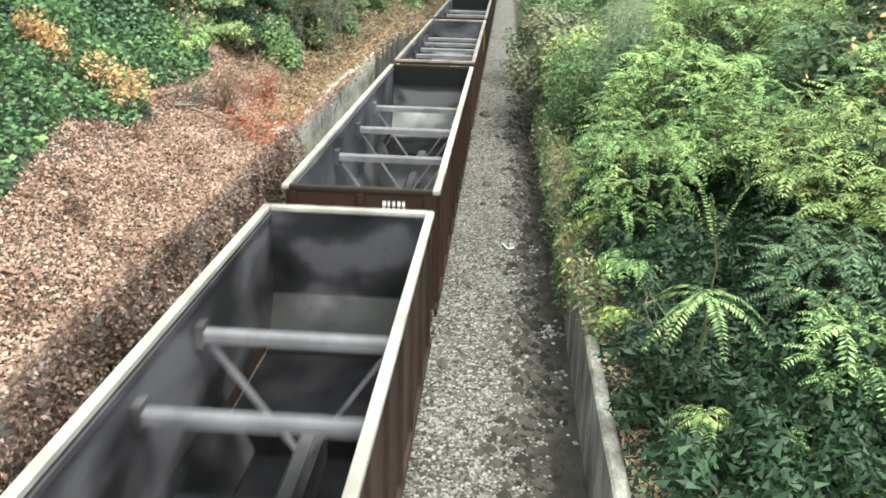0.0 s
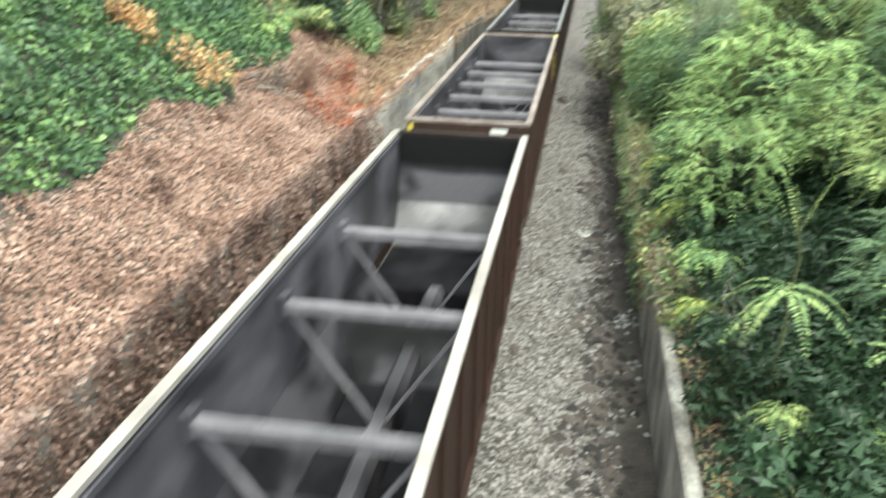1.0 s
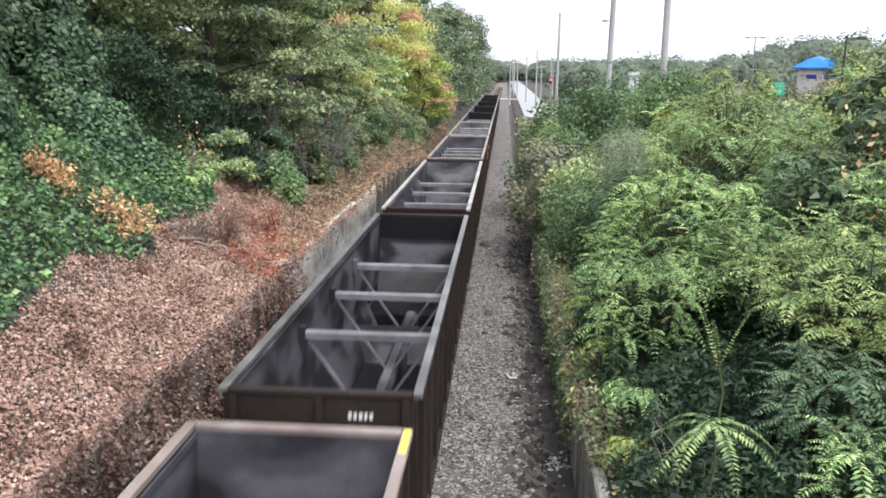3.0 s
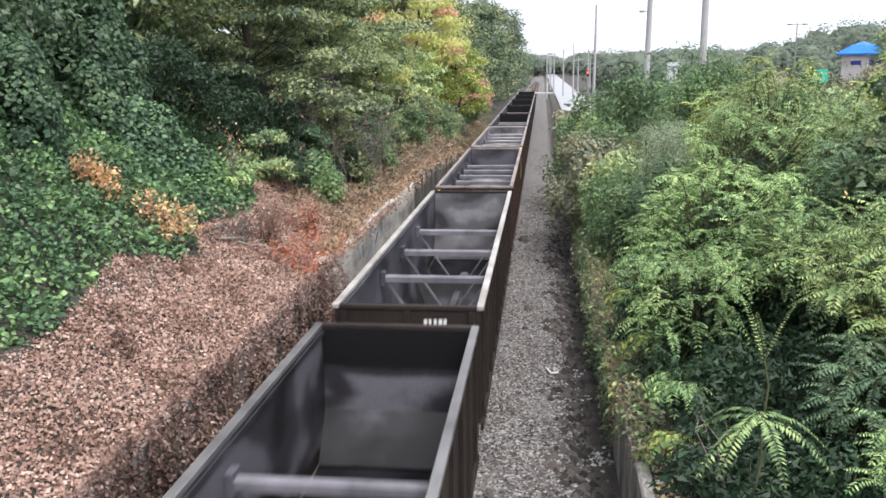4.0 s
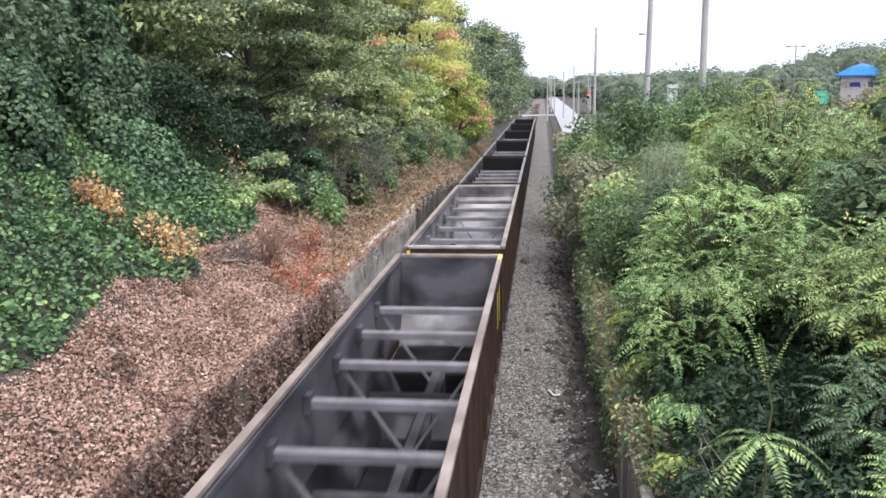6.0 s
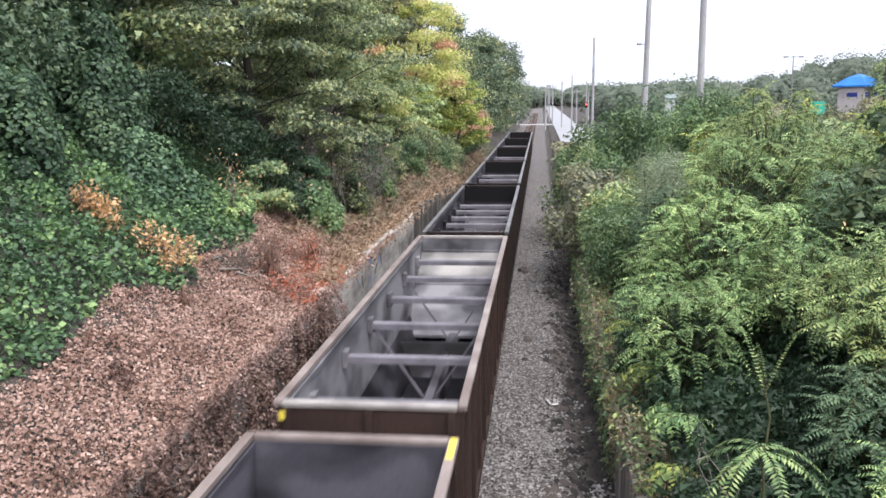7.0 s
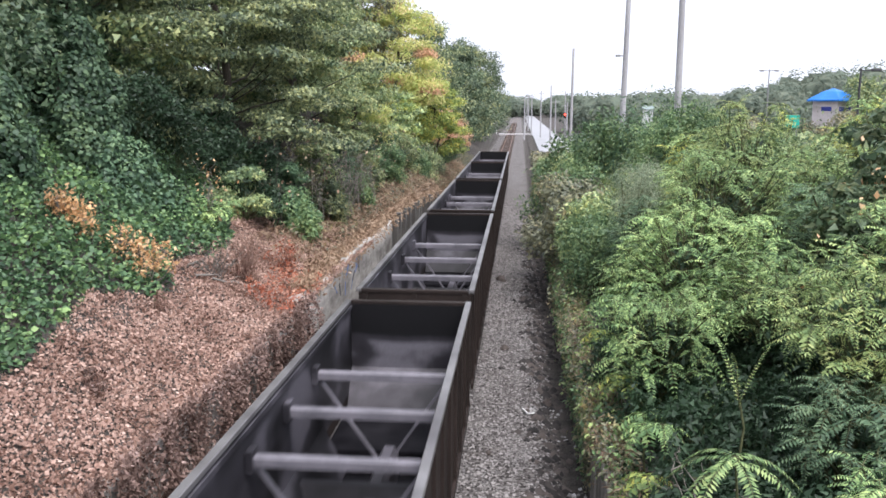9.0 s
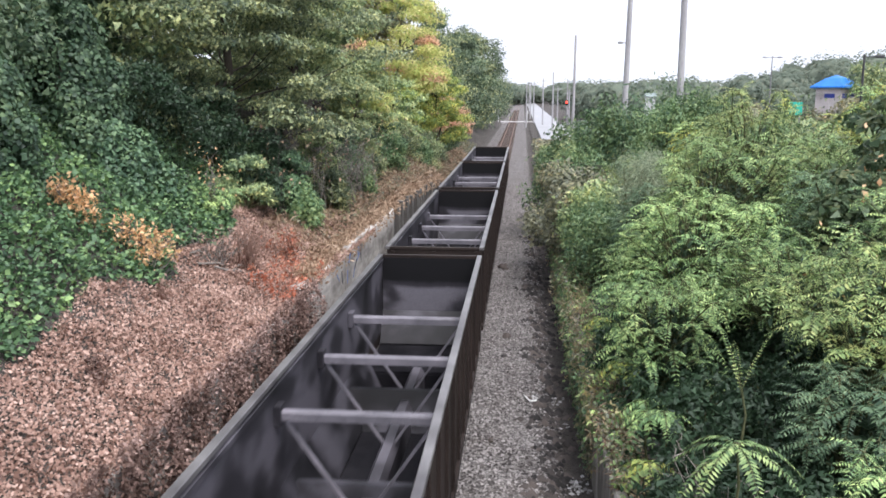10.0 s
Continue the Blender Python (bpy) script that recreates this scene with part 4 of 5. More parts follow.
def west_slope():
    rng = np.random.default_rng(5)
    cover("dead_leaf_carpet", DEAD, "carpet of brown dead vine leaves on the bank", slope_points(rng, 165000, -7.4, -2.9, 3, 33, 0.2, lambda a, b: not green_edge(a, b)), 0.06, 6, up=0.45)
    cover("vine_carpet", KUDZU, "dense green vine covering the bank", slope_points(rng, 105000, -12, -4.4, 3, 36, 0.55, green_edge), 0.11, 7, up=0.62, wide=0.9)
    n = 72000
    y = rng.uniform(3, 22.8, n)
    z = TOP_L + 0.2 - rng.uniform(0, 1, n) ** 0.9 * 3.2
    ragged = np.array([noise.noise((a * 2.6, b * 0.55, 9.0)) + 0.5 * noise.noise((a * 0.7, b * 0.3, 4.0)) for a, b in zip(y, z)])
    keep = ragged > -0.5
    y, z, ragged = y[keep], z[keep], ragged[keep]
    x = WALL_L + 0.08 + np.abs(rng.normal(size=len(y))) * 0.07 + 0.42 * np.clip(ragged, -0.2, 0.6)
    cover("dead_vine_curtain", DEAD_DARK, "curtain of brown dead vine hanging over the wall, coloured darker for its shaded face", np.stack([x, y, z], 1), 0.07, 8, lean=(0.8, 0, 0.6), up=0.5, wide=0.6)
    cover("dry_bank_growth", STRAW, "dry grass and dead weeds along the bank", slope_points(rng, 30000, -5.6, -3.1, 26, 110, 0.55), 0.22, 9, up=0.15, wide=0.22)
    n = 26000
    y = rng.uniform(23, 63, n)
    x = -3.05 - np.abs(rng.normal(size=n)) * 0.4
    z = np.where(y < 45, TOP_L, TOP_L - 0.9 * np.clip((y - 45) / 17, 0, 1)) + rng.uniform(-0.1, 0.3, n) - 0.25 * (x > -3.15)
    x = x + 0.18 * (rng.random(n) < 0.12)
    cover("wall_top_litter", STRAW, "dead leaves and dry grass along the wall top", np.stack([x, y, z], 1), 0.13, 13, up=0.3, wide=0.4)
    cover("bank_weeds", OLIVE, "low olive weeds among the dry grass", slope_points(rng, 26000, -9, -3.4, 28, 130, 0.6), 0.17, 10, wide=0.5)
    cover("rusty_weed_patch", RUST_LEAF, "patch of rust-red dying weeds at the wall", slope_points(rng, 1100, -4.2, -2.95, 20.8, 24.6, 0.6), 0.11, 12, up=0.3, wide=0.4)


west_slope()


def stick_clump(name, seed, x, y, height, spread, sticks, mat, label, branching=0, leaves=None):
    """Bare upright stalks, with or without side twigs."""
    rng = np.random.default_rng(seed)
    root = tagged(new(name), label, "shrub")
    root.matrix_basis = pose(x, y, ground_z(x, y) - 0.05)
    wood, tips = [], []
    for i in range(sticks):
        a, r = rng.uniform(0, 2 * np.pi), spread * rng.uniform(0, 1)
        h = height * rng.uniform(0.45, 1.0)
        foot = (math.cos(a) * r * 0.3, math.sin(a) * r * 0.3, 0)
        tip = (math.cos(a) * r, math.sin(a) * r, h)
        path = branch_path(rng, foot, tip, 0.14, 6)
        wood.append(tube_arrays(path, np.linspace(0.018, 0.006, 6), 4))
        for k in range(branching):
            q = path[2 + int(rng.integers(4))]
            e = q + rng.normal(size=3) * np.array([0.45, 0.45, 0.3]) * height * 0.3 + np.array([0, 0, 0.12 * height])
            wood.append(tube_arrays(branch_path(rng, q, e, 0.25, 5), np.linspace(0.012, 0.004, 5), 3))
            tips.append(e)
        tips.append(np.array(tip))
    part("branching", fast_mesh("branching", *join_arrays(wood), mat), None, root)
    if leaves is not None:
        lm, per, size = leaves
        pos = np.repeat(np.array(tips), per, 0)
        pos = pos + rng.normal(size=pos.shape) * 0.13 * height
        part("foliage", fast_mesh("foliage", *scatter_leaves(rng, pos, size, 0.35, 0.6), lm), None, root)
    return root


def west_details():
    stick_clump("dead_stalk_clump", 201, -4.5, 22.0, 1.35, 0.6, 60, RED_TWIG, "clump of cut reddish dead stalks on the bank", 1)
    stick_clump("dead_stalk_clump", 202, -5.1, 21.4, 0.9, 0.9, 30, TWIG, "clump of dry grey stalks among dead leaves", 2, (DEAD, 3, 0.09))
    stick_clump("dead_stalk_clump", 203, -4.1, 24.5, 0.9, 0.6, 30, RED_TWIG, "dry reddish stalks above the wall", 2, (RUST_LEAF, 3, 0.09))
    stick_clump("dead_sprout", 204, -4.2, 13.2, 0.55, 0.2, 12, RED_TWIG, "small dark dead sprout in the leaf carpet", 2, (DEAD_DARK, 4, 0.08))
    stick_clump("dead_sprout", 205, -5.0, 17.5, 0.5, 0.3, 12, RED_TWIG, "small dead sprout in the leaf carpet", 2, (DEAD, 4, 0.08))
    stick_clump("bare_grey_shrub", 206, -4.7, 35.5, 3.2, 1.3, 20, TWIG, "leafless grey shrub with tangled twigs", 7)
    stick_clump("bare_grey_shrub", 207, -4.6, 38.5, 2.8, 1.2, 14, TWIG, "leafless grey shrub with tangled twigs", 6)
    for n_, (x, y, w, per) in enumerate(((-7.6, 18.3, 0.3, 7), (-7.25, 18.5, 0.3, 9), (-6.9, 18.4, 0.35, 8), (-6.5, 18.9, 0.6, 4), (-6.1, 19.1, 0.8, 6), (-5.75, 18.6, 0.7, 7), (-5.8, 19.8, 0.6, 3))):
        stick_clump("orange_dead_branch", 230 + n_, x, y, 0.7, w, 9, TWIG, "dead branch with orange leaves on the vine bank", 4, (ORANGE, per, 0.09))
    stick_clump("pale_leaf_shrub", 211, -6.5, 25.0, 1.9, 0.25, 8, TWIG, "small shrub with pale dead leaves at its top", 2, (ORANGE, 3, 0.1))
    place(heaven_shrub("feathery_shrub", 212, 1.1, 0.7, 6, 8, 0.6, HEAVEN, "small green sapling with feathery leaves"), -6.5, 24.7)
    # fallen branches
    for k, (x, y, a) in enumerate(((-5.3, 20.5, 60), (-5.0, 20.9, 48), (-5.6, 20.8, 70))):
        rng = np.random.default_rng(220 + k)
        z = ground_z(x, y) + 0.12
        e = (x + 1.6 * math.cos(radians(a)), y + 1.6 * math.sin(radians(a)))
        pts = branch_path(rng, (x, y, z), (*e, ground_z(*e) + 0.2), 0.12, 6)
        tagged(part("fallen_branch", fast_mesh("fallen_branch", *tube_arrays(pts, np.linspace(0.035, 0.012, 6), 5), TWIG), None), "bare branch lying on the dead leaves", "branch")


west_details()


def west_trees():
    for n_, (x, y, base, top, ra, rb, cl, lv, sz) in enumerate((
            (-9.5, 18.6, 5.9, 9.3, 0.8, 1.3, 40, 14000, 0.12), (-10.7, 24.0, 6.0, 11.0, 1.2, 2.5, 70, 26000, 0.13), (-8.5, 23.0, 5.2, 7.6, 0.6, 1.6, 36, 12000, 0.12),
            (-14.6, 28.0, 7.5, 15.5, 2.0, 3.2, 80, 26000, 0.16), (-12.6, 19.5, 7.0, 13.5, 1.5, 2.4, 60, 20000, 0.14), (-8.6, 12.0, 5.5, 9.5, 1.0, 1.7, 50, 14000, 0.12), (-11.2, 14.0, 7.0, 13.0, 1.5, 2.4, 60, 16000, 0.14))):
        vine_mass("vine_covered_tree", x, y, base, top, ra, rb, cl, lv, sz, IVY_TREE, "tree smothered in hanging green vine" if top > 8 else "shrub drowned in green vine", 700 + n_)
    tree("layered_tree", -9.0, 33, 10.5, 5.0, 52000, 0.16, MAPLE, "broad tree with layered olive-green branches", 14, low=0.14, flat=0.18, clusters=120, lump=0.78, drop=0.16, tiers=7)
    tree("layered_tree", -8.6, 41, 8.5, 3.4, 28000, 0.18, OAK, "tree with layered olive-green branches", 24, low=0.25, flat=0.26, clusters=80, lump=0.8, drop=0.14)
    tree("tall_tree", -13.5, 29, 14.5, 5.0, 15000, 0.26, OAK, "tall dark green tree behind the bank", 15, low=0.1, flat=0.22, clusters=70)
    tree("tall_tree", -11.0, 46, 14, 5.0, 22000, 0.22, OAK, "tall tree with green and yellowing branches", 16, low=0.06, flat=0.2, clusters=64, lump=1.1)
    tree("autumn_tree", -9.2, 80, 13.5, 4.9, 32000, 0.26, YELLOW, "tree with yellow and orange autumn leaves", 17, low=0.22, flat=0.4, clusters=80, extra=(RED, 0.1))
    tree("autumn_tree", -7.8, 54, 5.4, 2.6, 12000, 0.2, OAK, "green tree with a few orange branches", 18, low=0.05, flat=0.3, clusters=70, extra=(YELLOW, 0.1))
    tree("autumn_tree", -7.6, 65, 5.2, 2.7, 12000, 0.23, OAK, "green tree with a few orange branches", 27, low=0.05, flat=0.3, clusters=70, extra=(SUMAC, 0.2))
    tree("autumn_tree", -5.9, 86, 9.0, 3.0, 14000, 0.25, SUMAC, "small yellow-green tree beside the cutting", 25, low=0.25, flat=0.4, clusters=60)
    tree("autumn_tree", -5.6, 97, 6.5, 2.4, 6000, 0.25, RED, "small tree with pale red leaves", 26, low=0.35, flat=0.5, clusters=40)
    tree("tall_tree", -14.0, 62, 15.5, 4.6, 18000, 0.26, OAK, "tall green tree with browning top", 19, low=0.2, flat=0.3, clusters=80, extra=(OLIVE, 0.3))
    tree("tall_tree", -14.0, 80, 19, 4.6, 16000, 0.3, OLIVE, "tall tree with thin browning top", 28, low=0.3, flat=0.3, clusters=80)
    k = 0
    for y, x, h, r in ((100, -10.5, 16.5, 4), (110, -9.4, 15, 3.8), (122, -9.2, 16.5, 4.6), (134, -8.6, 14.5, 4.6), (148, -8.4, 15.5, 5.2),
                       (166, -8.2, 18, 5.8), (186, -8.4, 21, 6.4), (212, -8.6, 22.5, 7), (245, -10, 20, 8), (290, -12, 18, 9), (340, -11.5, 18, 9), (410, -12.5, 18, 10), (500, -14, 18, 12)):
        k += 1
        tree("woodland_tree", x, y, h, r, 8000 if y < 220 else 4000, 0.34 if y < 130 else 0.5, DARK if k % 3 else MAPLE, "dark green tree in the row beside the railway", 30 + k, low=0.03, flat=0.5, clusters=80)
    for y, x, h, r in ((38, -19, 17, 6), (22, -17, 15, 6), (22, -13.5, 10, 4), (27, -16, 14, 5), (12, -15, 13, 5), (50, -20, 17, 6), (70, -20, 18, 6), (30, -24, 18, 7), (16, -22, 17, 7), (46, -27, 19, 8), (62, -27, 19, 8), (8, -19, 14, 6), (25, -30, 20, 8), (84, -16, 17, 5)):
        k += 1
        tree("woodland_tree", x, y, h, r, 6500 if y < 32 else 2200, 0.22 if y < 32 else 0.7, DARK, "dark green tree in the wood behind the bank", 30 + k, low=0.03, flat=0.5, clusters=70)
    for y, x, h, r in ((27.5, -6.2, 1.6, 1.1), (29.5, -5.6, 1.5, 1.0), (31.5, -5.9, 1.9, 1.2), (34, -5.3, 1.5, 1.0), (36.5, -6.0, 2.2, 1.3), (39, -5.4, 1.5, 1.0), (41.5, -6.0, 2.3, 1.3), (44, -5.3, 1.4, 1.0),
                       (46.5, -5.9, 2.4, 1.4), (50, -5.5, 2.0, 1.3), (53.5, -5.7, 2.2, 1.4), (57, -5.3, 1.8, 1.2), (61, -5.6, 2.4, 1.4), (65, -5.4, 2.2, 1.4), (70, -5.7, 2.6, 1.6), (76, -6.0, 3, 1.8), (82, -5.6, 2.2, 1.6), (90, -6.2, 3, 2), (98, -6, 2.6, 2)):
        k += 1
        place(bush("wild_shrub", 60 + k, h * 1.15, r * 0.85, 3000, 0.15, (OAK, PRIVET, IVY_TREE, MAPLE)[k % 4], "green shrub at the foot of the trees", 18, flat=(0.6, 1.0)[k % 2]), x + (0.5 if k % 2 else -0.1), y)
    # shrubs coloured dark to give the hollow its shade
    for n_, (x, y, h) in enumerate(((-8.5, 27.5, 2.2), (-9.4, 26.2, 2.4), (-8.0, 29.5, 2.0), (-7.4, 31.2, 2.0), (-6.6, 28.4, 1.5), (-9.0, 30.0, 2.6))):
        place(bush("wild_shrub", 880 + n_, h, h * 0.75, 3600, 0.15, SHADE_LEAF, "shrub in shade-dark green that fills the hollow under the trees", 22), x, y)
    for n_, (x, y, h) in enumerate(((-5.4, 28.6, 2.6), (-5.0, 33.0, 2.8), (-5.5, 37.2, 3.4), (-4.9, 42.0, 2.8), (-5.3, 47.5, 3.2), (-5.0, 52.5, 2.6), (-5.2, 59.0, 3.0), (-5.0, 67.0, 3.0))):
        stick_clump("bare_sapling_clump", 250 + n_, x, y, h, 0.7, 7, TWIG if n_ % 2 else BARK, "slender bare stems above the dry grass", 3, (STRAW, 2, 0.12))


west_trees()


def sprout(seed, x, y, z, fronds, length, rise, droop, label, mat, pairs=13):
    """A young stem that ends in a star of long feather leaves."""
    rng = np.random.default_rng(seed)
    root = tagged(new("feathery_sapling"), label, "sapling")
    g = ground_z(x, y)
    root.matrix_basis = pose(x, y, g)
    h = z - g
    stem = branch_path(rng, (0.1, 0.1, -0.1), (0, 0, h), 0.06, 5)
    leaf, wood = [], []
    for i in range(fronds):
        lf, rib = compound_arrays(rng, np.array([0, 0, h - 0.04 * (i % 3)]), i * 2 * np.pi / fronds + rng.uniform(-0.25, 0.25), length * rng.uniform(0.85, 1.15), pairs, rise + rng.uniform(-0.12, 0.12), droop, 1.7 / pairs)
        leaf.append(lf)
        wood.append(rib)
    part("stem", fast_mesh("stem", *tube_arrays(stem, np.linspace(0.03, 0.016, 5), 6), TWIG_GREEN), None, root)
    part("rib_star", fast_mesh("rib_star", *join_arrays(wood), TWIG_GREEN), None, root)
    part("foliage", fast_mesh("foliage", *join_arrays(leaf), mat), None, root)


def east_bank():
    rng = np.random.default_rng(21)
    heaven = [heaven_shrub("feathery_thicket", 100 + i, 4.2, 1.7, 9, 11, 0.92, HEAVEN, "green thicket with feathery compound leaves", 9) for i in range(4)]
    sumac = [heaven_shrub("feathery_thicket", 110 + i, 3.8, 1.5, 8, 12, 0.75, SUMAC, "yellow-green thicket with feathery leaves", 11) for i in range(2)]
    privet = [bush("leafy_shrub", 120 + i, 3.4, (1.7, 1.2, 1.5, 1.0)[i], (2600, 2300, 2300, 2100)[i], (0.17, 0.15, 0.19, 0.16)[i], (PRIVET, PRIVET, OAK, IVY_TREE)[i],
                   ("dense dark green shrub on the bank", "upright dark green shrub on the bank", "olive-green shrub on the bank", "slender blue-green shrub on the bank")[i], 34, flat=(0.8, 1.3, 0.7, 1.6)[i], wide=(0.6, 0.35, 0.7, 0.3)[i]) for i in range(4)]
    pale_shrub = bush("pale_feathery_shrub", 140, 3.4, 1.0, 4500, 0.14, PALE, "pale grey-green feathery shrub on the bank", 30, flat=1.6, wide=0.16)
    olive = [bush("yellowing_shrub", 130 + i, 1.8, 1.1, 2500, 0.12, OLIVE, "olive and yellowing shrub on the bank") for i in range(2)]
    first = {}

    def put(ob, x, y, size):
        if ob.name in first:
            place_copy(ob, x, y, rng.uniform(0, 360), size)
        else:
            first[ob.name] = True
            place(ob, x, y, rng.uniform(0, 360), size)

    for x, y, sz in ((7.2, 33.0, 1.25), (7.9, 34.5, 1.2), (6.4, 38.0, 0.8)):
        put(pale_shrub, x, y, sz)
    y = 6.5
    while y < 104:
        step = 1.5 + y * 0.03
        far = smooth(26, 55, y)
        for x, s0 in ((5.5, 0.55), (6.9, 0.75), (8.7, 1.0), (10.9, 1.25), (13.8, 1.35)):
            if y < 13.5 and x < 6.2:
                continue
            if x < 6:
                kinds, s = olive[:1] + heaven[:3], (0.75 + 0.55 * far)
                if y < 30:
                    s = 0.42
                if y > 30:
                    kinds = privet + olive[:1]
            elif y < 27:
                kinds, s = heaven + sumac[:1] if x < 9 else heaven + sumac, s0
                if y < 16 and x < 8:
                    kinds, s = heaven + sumac[:1], 0.36
            else:
                kinds, s = (privet + olive[:1] + sumac[:1] if x < 10 else privet + heaven[:2] + sumac), s0 * (1 + 0.25 * far)
            if (y < 30 and rng.random() < 0.6) or (x > 8 and rng.random() < 0.3) or (x > 10 and y > 55) or (x > 13 and y > 45):
                continue
            k = kinds[int(rng.integers(len(kinds)))]
            if k in olive and x < 6 and y < 30:
                s = 0.7
            s *= rng.uniform(0.85, 1.15)
            tall = 4.3 if k in heaven else 3.9 if k in sumac else 3.5 if k in privet else 2.0
            limit = (6.3 if x < 8 else 8.1 if x < 10 else 9.2) if y < 30 else (8.4 if x < 10 else 8.9) if y < 50 else (6.6 if x < 10 else 7.8) if y < 60 else 3.4 if x < 12 else 6.4
            if y < 30:
                limit = ground_z(x, y) + (1.1 if x < 8 else 1.8 if x < 12 else 2.9)
            limit += rng.uniform(-1.3, 0.25)
            s = min(s, max(0.25, (limit - ground_z(x, y)) / tall))
            put(k, x + rng.normal() * 0.3, y + rng.uniform(-0.5, 0.5), s)
        y += step
    # undergrowth with the shade of the gaps painted into its leaves
    cover("bank_undergrowth", SHADE_UNDERGROWTH, "undergrowth on the bank in a green darkened for shade", np.concatenate([slope_points(rng, 40000, 4.75, 16, 6, 66, 0.7), slope_points(rng, 3500, 5.0, 8, 5, 18, 0.4)]), 0.1, 22)
    # young trees in layers
    for n_, (x, y, top, r, dp, ro, ln, mt) in enumerate((
            (9.5, 27.0, 8.6, 1.9, 2.6, 100, 0.66, SUMAC_GREEN), (8.4, 24.6, 7.3, 2.0, 1.9, 100, 0.66, HEAVEN), (7.3, 21.6, 6.2, 1.8, 1.6, 92, 0.64, HEAVEN), (5.95, 18.2, 4.75, 1.05, 1.1, 46, 0.56, HEAVEN),
            (8.6, 19.2, 5.6, 1.5, 1.4, 70, 0.62, HEAVEN), (8.9, 14.8, 6.2, 1.5, 1.3, 72, 0.6, SUMAC_GREEN), (7.8, 12.9, 4.6, 0.85, 0.8, 32, 0.55, BLUE_GREEN), (7.4, 10.4, 4.2, 0.6, 0.5, 18, 0.45, HEAVEN),
            (10.9, 22.0, 6.7, 1.6, 1.7, 74, 0.64, BLUE_GREEN), (12.0, 28.5, 7.0, 1.8, 2.2, 80, 0.66, HEAVEN), (10.9, 17.0, 7.0, 1.7, 1.7, 74, 0.62, HEAVEN), (6.4, 24.5, 4.6, 1.0, 1.1, 44, 0.58, HEAVEN),
            (7.0, 28.5, 5.6, 1.1, 1.4, 50, 0.6, BLUE_GREEN))):
        feather_tree("feathery_tree", 800 + n_, x, y, top + (0.3 if y > 24 else 0.1), r, dp, int(ro * 1.15), 9, ln, mt, "yellow-green young tree with layered feathery leaves" if mt is SUMAC_GREEN else "young tree with layered feathery green leaves", 10)
    # low shrubs in the shade colour darken the gaps of the near bank
    thick = [bush("dark_shrub", 860 + i, 1.3, 0.9, 1200, 0.17, SHADE_LEAF, "low shrub in shade-dark green in the hollow of the bank", 22, flat=0.8, wide=0.5) for i in range(2)]
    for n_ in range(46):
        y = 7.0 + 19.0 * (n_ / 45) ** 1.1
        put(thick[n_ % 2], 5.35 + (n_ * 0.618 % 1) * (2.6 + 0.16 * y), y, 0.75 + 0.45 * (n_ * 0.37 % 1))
    # dark upright shrubs where the bank runs out
    for n_, (x, y, top) in enumerate(((10.4, 45.0, 8.6), (9.2, 46.5, 8.2), (11.6, 43.5, 8.4), (8.0, 48.0, 7.6), (12.6, 44.5, 8.1), (7.0, 50.0, 7.2), (9.8, 43.0, 7.8), (6.0, 52.0, 6.4))):
        put(privet[(1, 3, 1, 0)[n_ % 4]], x, y, (top - ground_z(x, y)) / 2.9)
    for n_, (x, y, top) in enumerate(((5.4, 38.0, 6.2), (5.9, 35.0, 5.6), (5.2, 42.0, 5.8))):
        put(olive[n_ % 2] if n_ != 1 else privet[2], x, y, (top - ground_z(x, y)) / (2.0 if n_ != 1 else 3.5))
    tree("broadleaf_tree", 13.5, 24.5, 6.2, 1.8, 7000, 0.24, BROAD, "dark broad-leaved tree with a few orange leaves", 850, low=0.15, flat=0.4, clusters=70, extra=(ORANGE, 0.03), z=3.6)
    tree("broadleaf_tree", 11.6, 20.5, 4.6, 1.7, 5000, 0.24, BROAD, "dark broad-leaved tree with a few orange leaves", 851, low=0.1, flat=0.4, clusters=40, extra=(ORANGE, 0.05), z=3.6)
    cover("bank_grass", STRAW, "dry grass on the soil behind the low wall", slope_points(rng, 1400, 4.74, 5.6, 5, 15, 0.3), 0.14, 29, up=0.2, wide=0.15)
    cover("bank_herbs", OLIVE, "low herbs on the soil behind the low wall", slope_points(rng, 2200, 4.74, 6.2, 5, 15, 0.3), 0.08, 30)
    cover("field_growth", OAK, "rough green growth beyond the bank", slope_points(rng, 22000, 16, 60, 8, 110, 1.6), 0.45, 27)
    for gx, gy, gs in ((17, 17, 1.1), (18, 22, 1.2), (17, 27, 1.1), (19, 33, 1.2), (18, 40, 1.2), (21, 47, 1.2), (20, 28, 1.1), (23, 36, 1.2), (24, 52, 1.2), (19, 56, 1.1)):
        put(heaven[int(gx) % 4] if gy % 2 else sumac[int(gy) % 2], gx, gy, gs)
    spare = [ob for ob in heaven + sumac + privet + olive + [pale_shrub] if ob.name not in first]
    for n_, ob in enumerate(spare):
        put(ob, 6.6 + 0.9 * n_, 31.0 + 6.0 * n_, 0.8)
    cover("verge_growth", HAZY, "rough growth beside the road in haze-paled green", slope_points(rng, 9000, 13.5, 90, 150, 240, 1.2), 0.8, 31)
    cover("roadside_weeds", OLIVE, "rough olive weeds between track and road", slope_points(rng, 16000, 4.6, 34, 66, 156, 0.6), 0.4, 25)
    n = 26000
    yy = 18.5 + rng.uniform(0, 1, n) ** 1.3 * 75
    top = TOP_R + 0.1 - 0.8 * np.clip((yy - 30) / 34, 0, 1)
    zz = top * rng.uniform(0, 1, n) ** 0.6
    lump = np.array([noise.noise((a * 0.7, b, 2.0)) for a, b in zip(yy, zz)])
